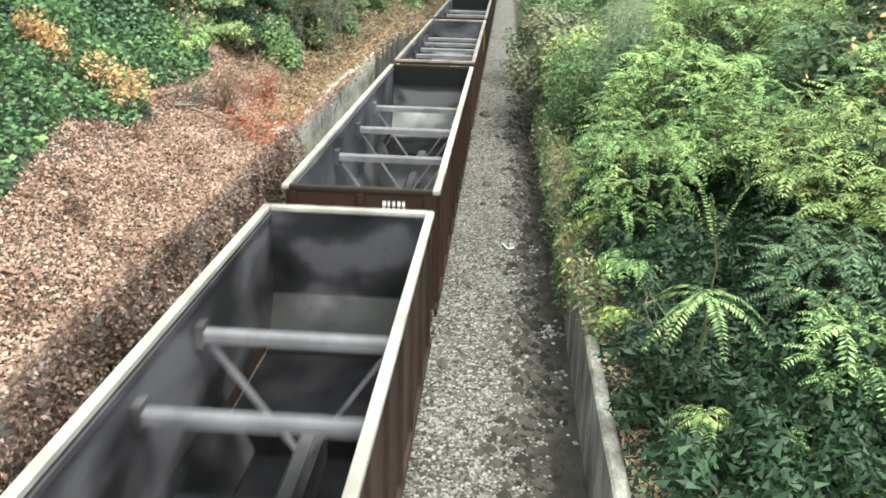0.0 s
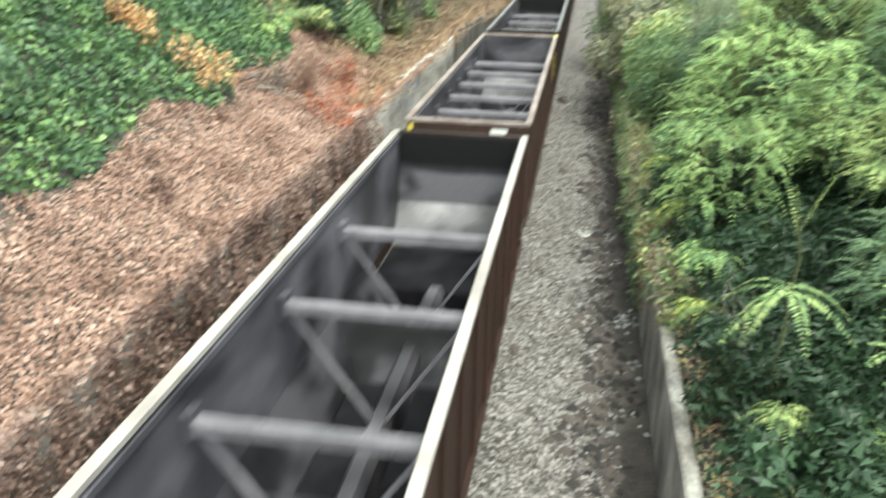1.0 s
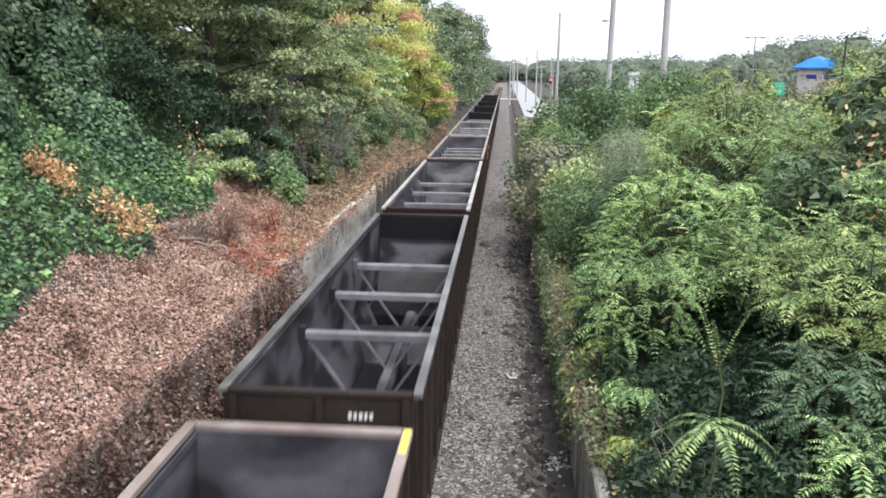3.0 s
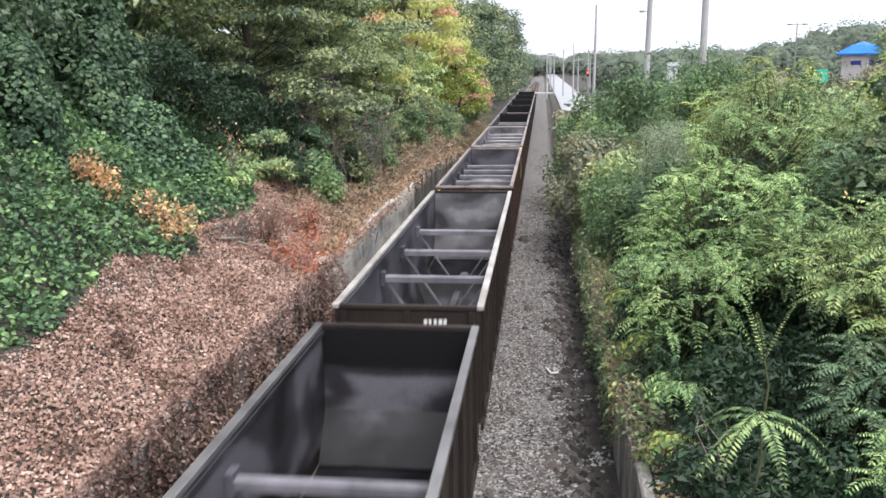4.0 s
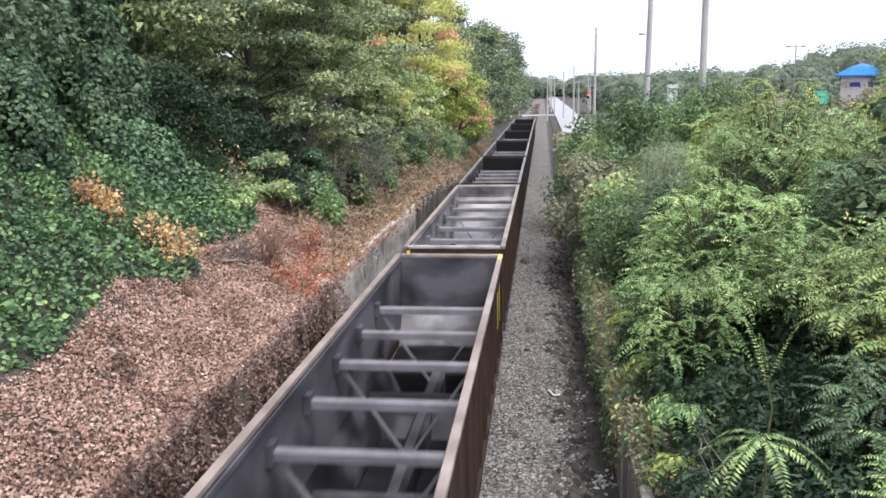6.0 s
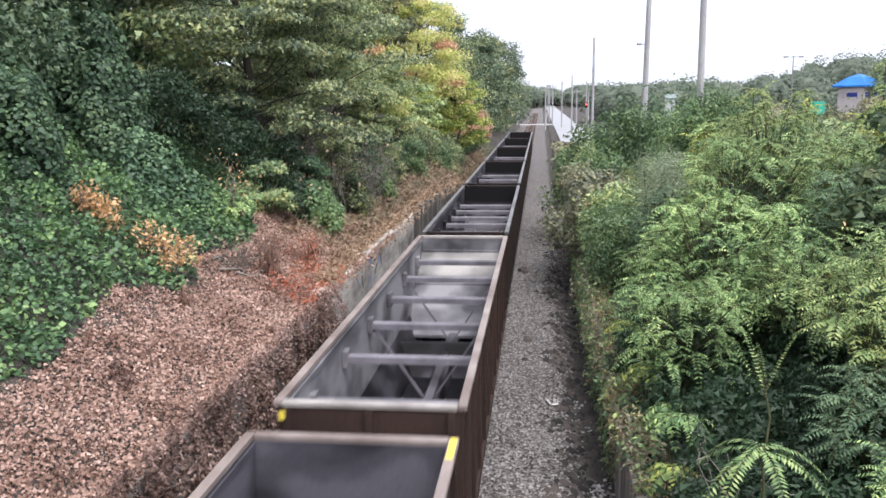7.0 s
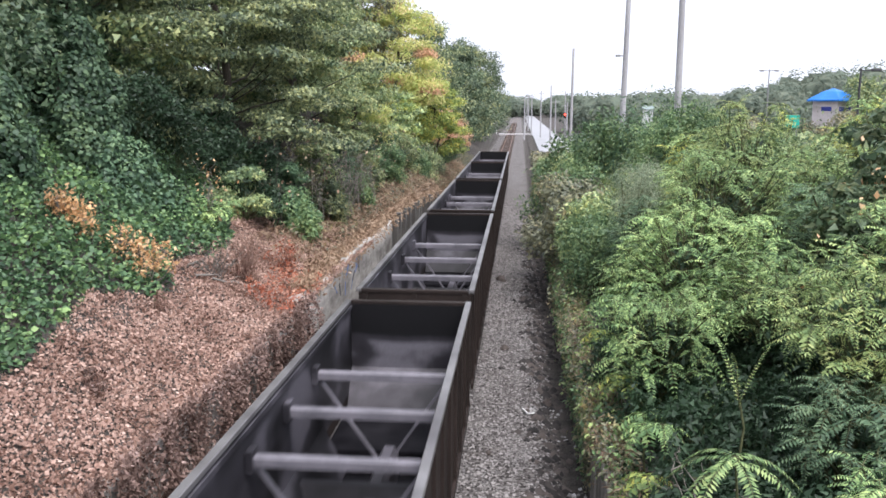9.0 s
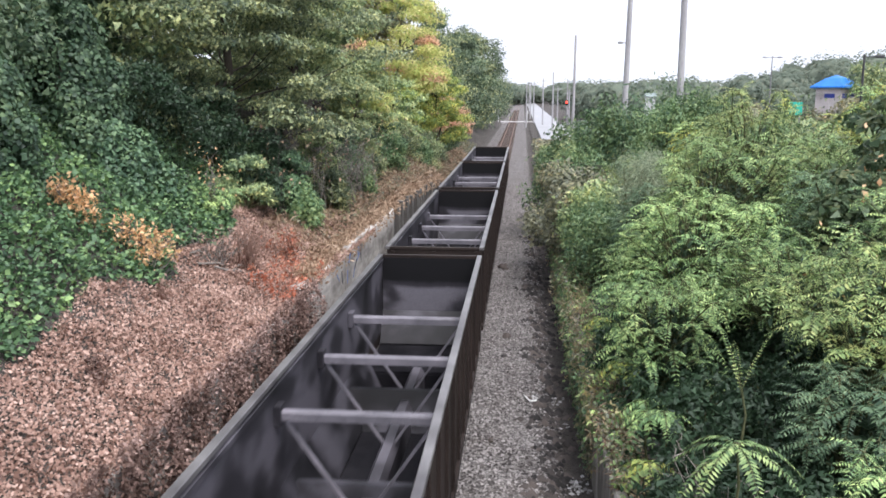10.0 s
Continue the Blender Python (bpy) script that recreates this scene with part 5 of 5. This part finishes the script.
    xx = WALL_R - 0.03 - np.abs(rng.normal(size=n)) * (0.07 + 0.16 * np.clip(lump, 0, 1))
    keep = np.array([noise.noise((a * 0.3, 4.0, 8.0)) + 0.25 * noise.noise((a * 1.5, b, 8.0)) > -0.12 for a, b in zip(yy, zz)]) | (yy > 48)
    xx, yy, zz = xx[keep], yy[keep], zz[keep]
    cover("hanging_wall_weeds", OLIVE, "weeds that hang over the low wall", np.stack([xx, yy, zz], 1), 0.12, 23, lean=(-0.8, 0, 0.5), wide=0.4)
    cover("hanging_wall_vine", PRIVET, "green vine that hangs over the low wall", np.stack([xx[::3] - 0.05, yy[::3] + 0.3, zz[::3]], 1), 0.13, 24, lean=(-0.8, 0, 0.5), wide=0.6)
    m = 30000
    ey = 14.6 + rng.uniform(0, 1, m) ** 1.35 * 48
    bulge = np.array([0.4 + 0.9 * noise.noise((a * 0.55, 6.0, 1.0)) + 0.5 * noise.noise((a * 1.7, 2.0, 5.0)) for a in ey]).clip(0.0, 1)
    out = rng.uniform(0, 1, m) ** 1.3
    ex = 5.1 - out * (0.5 + 0.7 * bulge * np.clip((ey - 12) / 8, 0, 1))
    ez = TOP_R - 0.8 * np.clip((ey - 30) / 34, 0, 1) + rng.uniform(-0.15, 0.6, m) * (0.3 + bulge) - np.clip(4.6 - ex, 0, 1) * rng.uniform(0.1, 1.7, m)
    ez = np.maximum(ez, 0.0)
    edge = np.stack([ex, ey, ez], 1)
    cover("wall_edge_weeds", OLIVE, "olive weeds that spill over the wall edge", edge[::2], 0.12, 26, lean=(-0.4, 0, 0.8), wide=0.4)
    cover("wall_edge_leaves", HEAVEN, "green leaves that spill over the wall edge", edge[1::6], 0.13, 32, lean=(-0.4, 0, 0.8), wide=0.5)
    cover("wall_edge_grass", STRAW, "dry grass that hangs over the wall edge", edge[2::4], 0.2, 33, lean=(-0.4, 0, 0.8), wide=0.12)
    sprout(301, 5.66, 11.0, 4.15, 9, 1.05, 0.22, 0.72, "sapling with a star of long feathery leaves", HEAVEN, 21)
    sprout(302, 6.2, 13.0, 4.2, 3, 0.55, 2.6, 0.9, "sapling with upright feathery leaves", SUMAC_GREEN, 20)
    sprout(303, 5.35, 14.6, 3.2, 7, 0.7, 0.3, 0.8, "small feathery sapling over the low wall", HEAVEN)
    sprout(304, 5.5, 9.6, 3.1, 9, 0.6, 0.35, 0.8, "small yellow-green feathery sapling", SUMAC_GREEN)
    for k, (yy, zz) in enumerate(((14.0, 2.5), (15.4, 2.9), (16.8, 2.6), (18.0, 3.0), (19.3, 2.7), (20.8, 3.0), (22.5, 2.8), (24.5, 3.1))):
        sprout(320 + k, 5.0 + 0.15 * (k % 3), yy, zz, 8, 0.72, 0.3, 1.05, "feathery sapling that droops over the low wall", HEAVEN if k % 3 else SUMAC, 10)
    stick_clump("orange_leaf_shrub", 311, 10.6, 18.0, 4.4, 1.0, 7, TWIG_GREEN, "thin shrub with a few orange leaves on the bank", 3, (ORANGE, 2, 0.16))
    stick_clump("bare_twig_tangle", 310, 5.9, 12.2, 1.9, 0.9, 9, TWIG, "tangle of thin dry twigs above the leaves", 3)


east_bank()


def far_woods():
    rng = np.random.default_rng(31)
    P = []

    Q = []
    FP, FQ = [], []
    cores = bmesh.new()

    def crown(x, y, base, h, r, m, into, facing):
        d = unit(rng.normal(size=(m, 3)))
        d[:, 1] = np.where(d[:, 1] > 0.35, -d[:, 1], d[:, 1])
        lump = 1 + 0.25 * np.sin(d[:, :1] * 7 + x) * np.cos(d[:, 1:2] * 6 + y)
        into.append(np.array([x, y, base + h * 0.5]) + d * np.array([r, r, h * 0.5]) * lump * rng.uniform(0.86, 0.98, (m, 1)))
        facing.append(unit(d + np.array([0, 0, 0.5])))
        ball = bmesh.ops.create_icosphere(cores, subdivisions=2, radius=1.0)["verts"]
        for vert in ball:
            c = vert.co
            k = 0.82 * (1 + 0.25 * math.sin(c.x * 7 + x) * math.cos(c.y * 6 + y))
            vert.co = (x + c.x * r * k, y + c.y * r * k, base + h * 0.5 + c.z * h * 0.5 * k)

    for i in range(95):
        x = rng.uniform(22, 175)
        crown(x, rng.uniform(210, 330) + 0.15 * x, 1, rng.uniform(7.5, 13) + 8 * smooth(66, 105, x), rng.uniform(5, 9), 900, P, FP)
    for i in range(70):
        crown(rng.uniform(-30, 310), rng.uniform(560, 800), 0, rng.uniform(13, 19), rng.uniform(12, 18), 600, Q, FQ)
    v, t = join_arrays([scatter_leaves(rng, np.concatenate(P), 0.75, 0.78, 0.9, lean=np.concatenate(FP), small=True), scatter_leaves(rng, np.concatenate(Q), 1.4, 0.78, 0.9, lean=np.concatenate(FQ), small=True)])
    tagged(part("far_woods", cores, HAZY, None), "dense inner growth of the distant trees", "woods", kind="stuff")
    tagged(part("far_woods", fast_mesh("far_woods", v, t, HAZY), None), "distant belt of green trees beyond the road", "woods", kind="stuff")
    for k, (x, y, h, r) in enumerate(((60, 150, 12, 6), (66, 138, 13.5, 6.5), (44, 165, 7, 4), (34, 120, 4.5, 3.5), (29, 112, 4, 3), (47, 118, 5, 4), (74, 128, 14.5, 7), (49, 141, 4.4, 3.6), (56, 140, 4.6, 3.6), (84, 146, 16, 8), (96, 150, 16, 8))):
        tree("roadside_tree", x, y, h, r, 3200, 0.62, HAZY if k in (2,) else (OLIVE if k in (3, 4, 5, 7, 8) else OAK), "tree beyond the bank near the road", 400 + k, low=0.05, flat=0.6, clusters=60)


far_woods()


# ---------------------------------------------------------------- beyond the cutting
def tapered(bm, x, y, z0, z1, r0, r1, sides=12):
    bmesh.ops.create_cone(bm, cap_ends=True, segments=sides, radius1=r0, radius2=r1, depth=z1 - z0, matrix=Matrix.Translation((x, y, (z0 + z1) / 2)))


def utility_pole(x, y, top, r=0.17, arm=True, box_at=None, lamp_at=None, lean=0.0):
    g = ground_z(x, y) - 0.3
    root = tagged(new("utility_pole"), "weathered grey wooden utility pole", "pole", "poles along the road")
    root.matrix_basis = pose(x, y, g, 0, lean, 0)
    h = top - g
    bm = bmesh.new()
    tapered(bm, 0, 0, 0, h, r, r * 0.7)
    part("shaft", bm, POLE_WOOD, root)
    if arm:
        part("cross_arm", boxes_of((-1.2, 1.2, -0.2, -0.1, h - 0.9, h - 0.78)), POLE_WOOD, root)
        for dx in (-1.05, -0.5, 0.5, 1.05):
            bm = bmesh.new()
            tapered(bm, dx, -0.15, h - 0.78, h - 0.6, 0.04, 0.03, 8)
            part("insulator", bm, GREY_PLATE, root)
    if box_at:
        bm = bmesh.new()
        tapered(bm, 0.32, 0, box_at - g, box_at - g + 0.55, 0.14, 0.14)
        part("meter_can", bm, GREY_PLATE, root)
    if lamp_at:
        part("lamp_arm", boxes_of((-0.35, 0.0, -0.03, 0.03, lamp_at - g, lamp_at - g + 0.05)), GREY_PLATE, root)
        part("lamp_head", boxes_of((-0.6, -0.3, -0.1, 0.1, lamp_at - g - 0.03, lamp_at - g + 0.1), bevel=0.03), GREY_PLATE, root)


def build_poles():
    utility_pole(8.8, 53, 17.5, 0.19, lamp_at=11.6, lean=1.0)
    utility_pole(10.7, 45, 17.5, 0.2, box_at=8.2)
    utility_pole(9.1, 110, 15.7, 0.19, arm=False, lean=0.5)
    for x, y, top in ((9.7, 200, 13.3), (8.2, 232, 12.6), (6.1, 255, 12), (3.9, 228, 11), (5.6, 300, 12.5), (5.8, 390, 14), (16, 260, 13), (14.2, 215, 9.5), (12.4, 240, 10.5)):
        utility_pole(x, y, top, 0.2, arm=y > 200)
    street_lamp(35.7, 120, 13.5, POLE_STEEL, (-1, 1), "twin-headed grey steel street lamp")
    street_lamp(25.1, 60, 11.2, DARK_STEEL, (1,), "dark steel street lamp with one head")


def street_lamp(x, y, top, mat, sides, label):
    root = tagged(new("street_lamp"), label, "street lamp")
    g = ground_z(x, y)
    root.matrix_basis = pose(x, y, g)
    bm = bmesh.new()
    tapered(bm, 0, 0, 0, top - g, 0.1, 0.07)
    part("shaft", bm, mat, root)
    for s in sides:
        part("lamp_arm", boxes_of((*sorted((0.08 * s, 0.7 * s)), -0.04, 0.04, top - 0.2 - g, top - 0.12 - g)), mat, root)
        part("lamp_head", boxes_of((*sorted((0.7 * s, 1.25 * s)), -0.2, 0.2, top - 0.25 - g, top - 0.05 - g), bevel=0.04), mat, root)


DARK_STEEL = plain_mat("dark_painted_steel", (0.06, 0.06, 0.065), 0.5, 0.3)
POLE_STEEL = plain_mat("galvanised_steel", (0.25, 0.25, 0.26), 0.5, 0.4)
BLUE_ROOF = rough_mat("blue_metal_roof", (0.01, 0.16, 0.55), (0.02, 0.22, 0.68), 0.5, 0.4, 0.1, 0.01)
PINK_WALL = rough_mat("pale_pink_render", (0.64, 0.57, 0.56), (0.76, 0.7, 0.69), 0.6, 0.85, 0.2, 0.01)
WINDOW_BLUE = plain_mat("dark_blue_awning", (0.03, 0.05, 0.3), 0.4)
TEAL = plain_mat("teal_sign_face", (0.02, 0.42, 0.32), 0.5)
SIGNAL_RED = plain_mat("red_signal_light", (1.0, 0.05, 0.03), 0.4, glow=6.0)
SHED_WHITE = rough_mat("white_cladding", (0.6, 0.62, 0.62), (0.75, 0.76, 0.76), 0.5, 0.7, 0.1, 0.01)
SHED_ROOF = rough_mat("grey_sheet_roof", (0.2, 0.26, 0.25), (0.3, 0.36, 0.35), 0.5, 0.6, 0.1, 0.01)
WHITE_PAINT = rough_mat("white_barrier_paint", (0.6, 0.6, 0.6), (0.78, 0.78, 0.77), 2.0, 0.6, 0.05, 0.005)
CROSSING = rough_mat("pale_crossing_slab", (0.38, 0.37, 0.36), (0.52, 0.51, 0.5), 0.6, 0.7, 0.2, 0.01)

build_poles()


def pavilion():
    """A small building with a pyramid roof of blue metal."""
    x, y = 54.5, 150
    g = ground_z(x, y) - 0.2
    root = tagged(new("blue_roofed_building"), "pale pink building with a bright blue hipped roof", "building")
    root.matrix_basis = pose(x, y, g, 0, 0, 40)
    e = 9.5 - g
    part("wall", boxes_of((-2.2, 2.2, -2.2, 2.2, 0, e - 0.002)), PINK_WALL, root)
    bm = bmesh.new()
    base = [bm.verts.new(q) for q in ((-2.9, -2.9, e), (2.9, -2.9, e), (2.9, 2.9, e), (-2.9, 2.9, e))]
    low = [bm.verts.new((v.co.x, v.co.y, e + 0.25)) for v in base]
    mid = [bm.verts.new((v.co.x * 0.42, v.co.y * 0.42, e + 1.6)) for v in base]
    tip = bm.verts.new((0, 0, e + 2.15))
    bm.faces.new(base[::-1])
    for a, b in ((base, low), (low, mid)):
        for i in range(4):
            bm.faces.new((a[i], a[(i + 1) % 4], b[(i + 1) % 4], b[i]))
    for i in range(4):
        bm.faces.new((mid[i], mid[(i + 1) % 4], tip))
    part("roof", bm, BLUE_ROOF, root, "bright blue metal roof")
    for dx in (-1.7, 0.3):
        part("window", boxes_of((dx, dx + 1.3, -2.26, -2.18, e - 1.6, e - 0.9)), WINDOW_BLUE, root, "dark blue window")
    part("window", boxes_of((-2.26, -2.18, -1.2, 0.6, e - 1.6, e - 0.9)), WINDOW_BLUE, root, "dark blue window")


def green_sign():
    x, y = 27, 80
    g = ground_z(x, y) - 0.1
    root = tagged(new("road_sign"), "plain teal-green sign board on two posts", "sign")
    root.matrix_basis = pose(x, y, g)
    part("board", boxes_of((-0.6, 0.6, -0.03, 0.03, 6.75 - g, 7.9 - g), bevel=0.01), TEAL, root)
    for dx in (-0.45, 0.38):
        part("post", boxes_of((dx, dx + 0.07, 0.031, 0.1, 0, 7.8 - g)), POLE_STEEL, root)


def shed():
    x, y = 31.5, 200
    g = ground_z(x, y) - 0.2
    root = tagged(new("white_shed"), "small white clad shed with grey roof", "shed")
    root.matrix_basis = pose(x, y, g)
    part("wall", boxes_of((-1.0, 1.0, -1.0, 1.0, 0, 7.9 - g)), SHED_WHITE, root)
    part("roof", prism([(-1.3, 7.91 - g), (0, 8.7 - g), (1.3, 7.91 - g)], -1.3, 1.3), SHED_ROOF, root)
    part("window", boxes_of((-0.4, 0.4, -1.05, -0.98, 6.7 - g, 7.3 - g)), SHED_ROOF, root)


def traffic_signals():
    for x in (14.45, 20.0):
        y = 230
        g = ground_z(x, y)
        root = tagged(new("traffic_signal"), "dark traffic signal showing red on a pole", "traffic light", "signals at the crossing")
        root.matrix_basis = pose(x, y, g)
        bm = bmesh.new()
        tapered(bm, 0, 0.3, 0, 6.9 - g, 0.09, 0.07)
        part("shaft", bm, POLE_STEEL, root)
        part("housing", boxes_of((-0.28, 0.28, -0.1, 0.2, 5.5 - g, 6.85 - g), bevel=0.03), BLACK_PAINT, root)
        bm = bmesh.new()
        bmesh.ops.create_uvsphere(bm, u_segments=12, v_segments=8, radius=0.24, matrix=Matrix.Translation((0, -0.12, 6.35 - g)))
        part("red_lens", bm, SIGNAL_RED, root, "glowing red lens")


def road_and_crossing():
    pts = [(6.4, -0.5), (13.2, -0.5), (13.2, 0.42), (6.4, 0.42)]
    tagged(part("road", profile_y(pts, 158, 1400), ROAD), "pale wet road beside the railway", "road", kind="structure")
    tagged(part("crossing_road", boxes_of((-30, 6.38, 262, 269, -0.4, 0.165)), CROSSING), "pale concrete level crossing over the track", "road", kind="structure")
    for x, y, turn in ((-4.2, 258, 0), (4.4, 272, 180), (-5.6, 273, 0)):
        g = ground_z(x, y)
        root = tagged(new("crossing_gate"), "white level crossing mast with a barrier arm", "crossing gate")
        root.matrix_basis = pose(x, y, g, 0, 0, turn)
        bm = bmesh.new()
        tapered(bm, 0, 0, 0, 3.6, 0.09, 0.08)
        part("mast", bm, WHITE_PAINT, root)
        part("light_bar", boxes_of((-0.6, 0.6, -0.12, -0.08, 2.6, 2.75)), WHITE_PAINT, root)
        part("barrier_arm", boxes_of((0.1, 0.22, -0.15, -0.09, 1.0, 6.0)), WHITE_PAINT, root)
        bm = bmesh.new()
        bar_between(bm, (-0.5, -0.1, 3.05), (0.5, -0.1, 3.55), 0.14, 0.03)
        part("crossbuck_board", bm, WHITE_PAINT, root)


pavilion()
green_sign()
shed()
traffic_signals()
road_and_crossing()


# ---------------------------------------------------------------- loose things on the ballast
def stone_arrays(rng, pos, size):
    """Angular stones: squashed, skewed octahedra."""
    o = np.array([[1, 0, 0], [0, 1, 0], [-1, 0, 0], [0, -1, 0], [0.15, 0.1, 0.75], [0, 0, -0.6]], float)
    f = np.array([[0, 1, 4], [1, 2, 4], [2, 3, 4], [3, 0, 4]])
    n = len(pos)
    a = rng.uniform(0, 2 * np.pi, n)
    V = o[None] * (size[:, None, None] * rng.uniform(0.6, 1.3, (n, 6, 1)))
    c, s = np.cos(a)[:, None], np.sin(a)[:, None]
    V = np.stack([V[:, :, 0] * c - V[:, :, 1] * s, V[:, :, 0] * s + V[:, :, 1] * c, V[:, :, 2]], 2) + pos[:, None]
    return V.reshape(-1, 3), (f[None] + (np.arange(n) * 6)[:, None, None]).reshape(-1, 3)


def island_mat(name, colours):
    m, n, l, p = material(name)
    g = n.new("ShaderNodeNewGeometry")
    r = ramp_node(n, [((i + 0.5) / len(colours), c) for i, c in enumerate(colours)])
    l.new(g.outputs["Random Per Island"], r.inputs["Fac"])
    f = noise_node(n, l, 40.0, 3.0)
    rf = ramp_node(n, [(0.3, (0.7, 0.7, 0.7)), (0.7, (1.0, 1.0, 1.0))])
    l.new(f.outputs["Fac"], rf.inputs["Fac"])
    l.new(mix_node(n, l, 0.8, r.outputs[0], rf.outputs[0], "MULTIPLY"), p.inputs["Base Color"])
    p.inputs["Roughness"].default_value = 0.95
    return m


GRAVEL = island_mat("crushed_stone", [(0.05, 0.044, 0.042), (0.12, 0.108, 0.102), (0.2, 0.186, 0.178), (0.33, 0.31, 0.298)])
CLOD = island_mat("dark_clod", [(0.018, 0.016, 0.015), (0.042, 0.037, 0.034), (0.09, 0.074, 0.066)])
RUBBLE = island_mat("pale_rubble", [(0.217, 0.211, 0.205), (0.341, 0.335, 0.322), (0.465, 0.459, 0.446)])


def ballast_bed():
    rng = np.random.default_rng(41)
    n = 34000
    y = 9 + rng.uniform(0, 1, n) ** 1.5 * 75
    x = rng.uniform(1.3, 3.9, n)
    keep = rng.random(n) < np.clip((4.1 - x) / 0.5, 0.15, 1)
    x, y = x[keep], y[keep]
    z = np.array([ground_z(a, b) for a, b in zip(x, y)])
    sz = rng.uniform(0.025, 0.05, len(x)) * (1 + 0.5 * (rng.random(len(x)) < 0.05))
    v, t = stone_arrays(rng, np.stack([x, y, z + sz * 0.3], 1), sz)
    tagged(part("ballast_stones", fast_mesh("ballast_stones", v, t, GRAVEL), None), "bed of grey crushed ballast stones", "ballast", kind="stuff")
    n = 4200
    y = 10 + rng.uniform(0, 1, n) ** 1.3 * 60
    x = 3.62 + rng.normal(size=n) * 0.26 + 0.2 * np.sin(y * 1.3) + 0.12 * np.sin(y * 3.1)
    z = np.array([ground_z(a, b) for a, b in zip(x, y)])
    sz = 0.025 + 0.17 * rng.uniform(0, 1, n) ** 3
    v, t = stone_arrays(rng, np.stack([x, y, z + 0.01], 1), sz)
    tagged(part("dark_clods", fast_mesh("dark_clods", v, t, CLOD), None), "dark clods of soil along the ballast edge", "soil", kind="stuff")
    P = []
    for cx, cy, m, s in ((3.3, 23.7, 18, 0.16), (3.75, 24.1, 26, 0.16), (4.25, 18.4, 46, 0.2), (4.0, 22.0, 10, 0.25), (4.2, 16.2, 30, 0.25), (4.1, 14.0, 14, 0.3)):
        P.append(np.stack([cx + rng.normal(size=m) * s, cy + rng.normal(size=m) * s * 1.3, np.zeros(m)], 1))
    P = np.concatenate(P)
    P[:, 2] = [ground_z(a, b) + 0.02 for a, b in P[:, :2]]
    v, t = stone_arrays(rng, P, rng.uniform(0.025, 0.075, len(P)))
    tagged(part("pale_rubble_heap", fast_mesh("pale_rubble_heap", v, t, RUBBLE), None), "scattered heaps of pale broken rubble", "rubble", kind="stuff")
    # single lumps and scraps
    for k, (x, y, s) in enumerate(((2.33, 30.2, 0.16), (1.9, 42.6, 0.3), (2.05, 42.2, 0.2), (1.75, 16.2, 0.14), (3.55, 68.6, 0.4), (3.6, 66, 0.3), (3.7, 24.7, 0.2), (3.5, 27, 0.12), (2.1, 20.6, 0.09), (3.3, 46, 0.16), (3.4, 52, 0.2))):
        r2 = np.random.default_rng(500 + k)
        bm = bmesh.new()
        bmesh.ops.create_icosphere(bm, subdivisions=2, radius=s * 0.8, matrix=Matrix.Translation((x, y, ground_z(x, y) + 0.05)) @ Matrix.Diagonal((1, 1.5, 0.6, 1)))
        for v in bm.verts:
            v.co += Vector(r2.normal(size=3)) * s * 0.16
        tagged(part("dark_clump", bm, CLOD), "dark clump of debris on the ballast", "debris", "debris on the ballast")
    rng = np.random.default_rng(61)
    pts = np.array([(2.95, 23.9, 0.05), (3.02, 23.6, 0.1), (3.12, 23.35, 0.08), (3.28, 23.3, 0.12), (3.3, 23.55, 0.06)])
    tagged(part("white_scrap", fast_mesh("white_scrap", *tube_arrays(pts, [0.015, 0.025, 0.03, 0.025, 0.015], 6), MARK_WHITE), None), "crumpled white scrap lying on the ballast", "scrap")


ballast_bed()


motions()
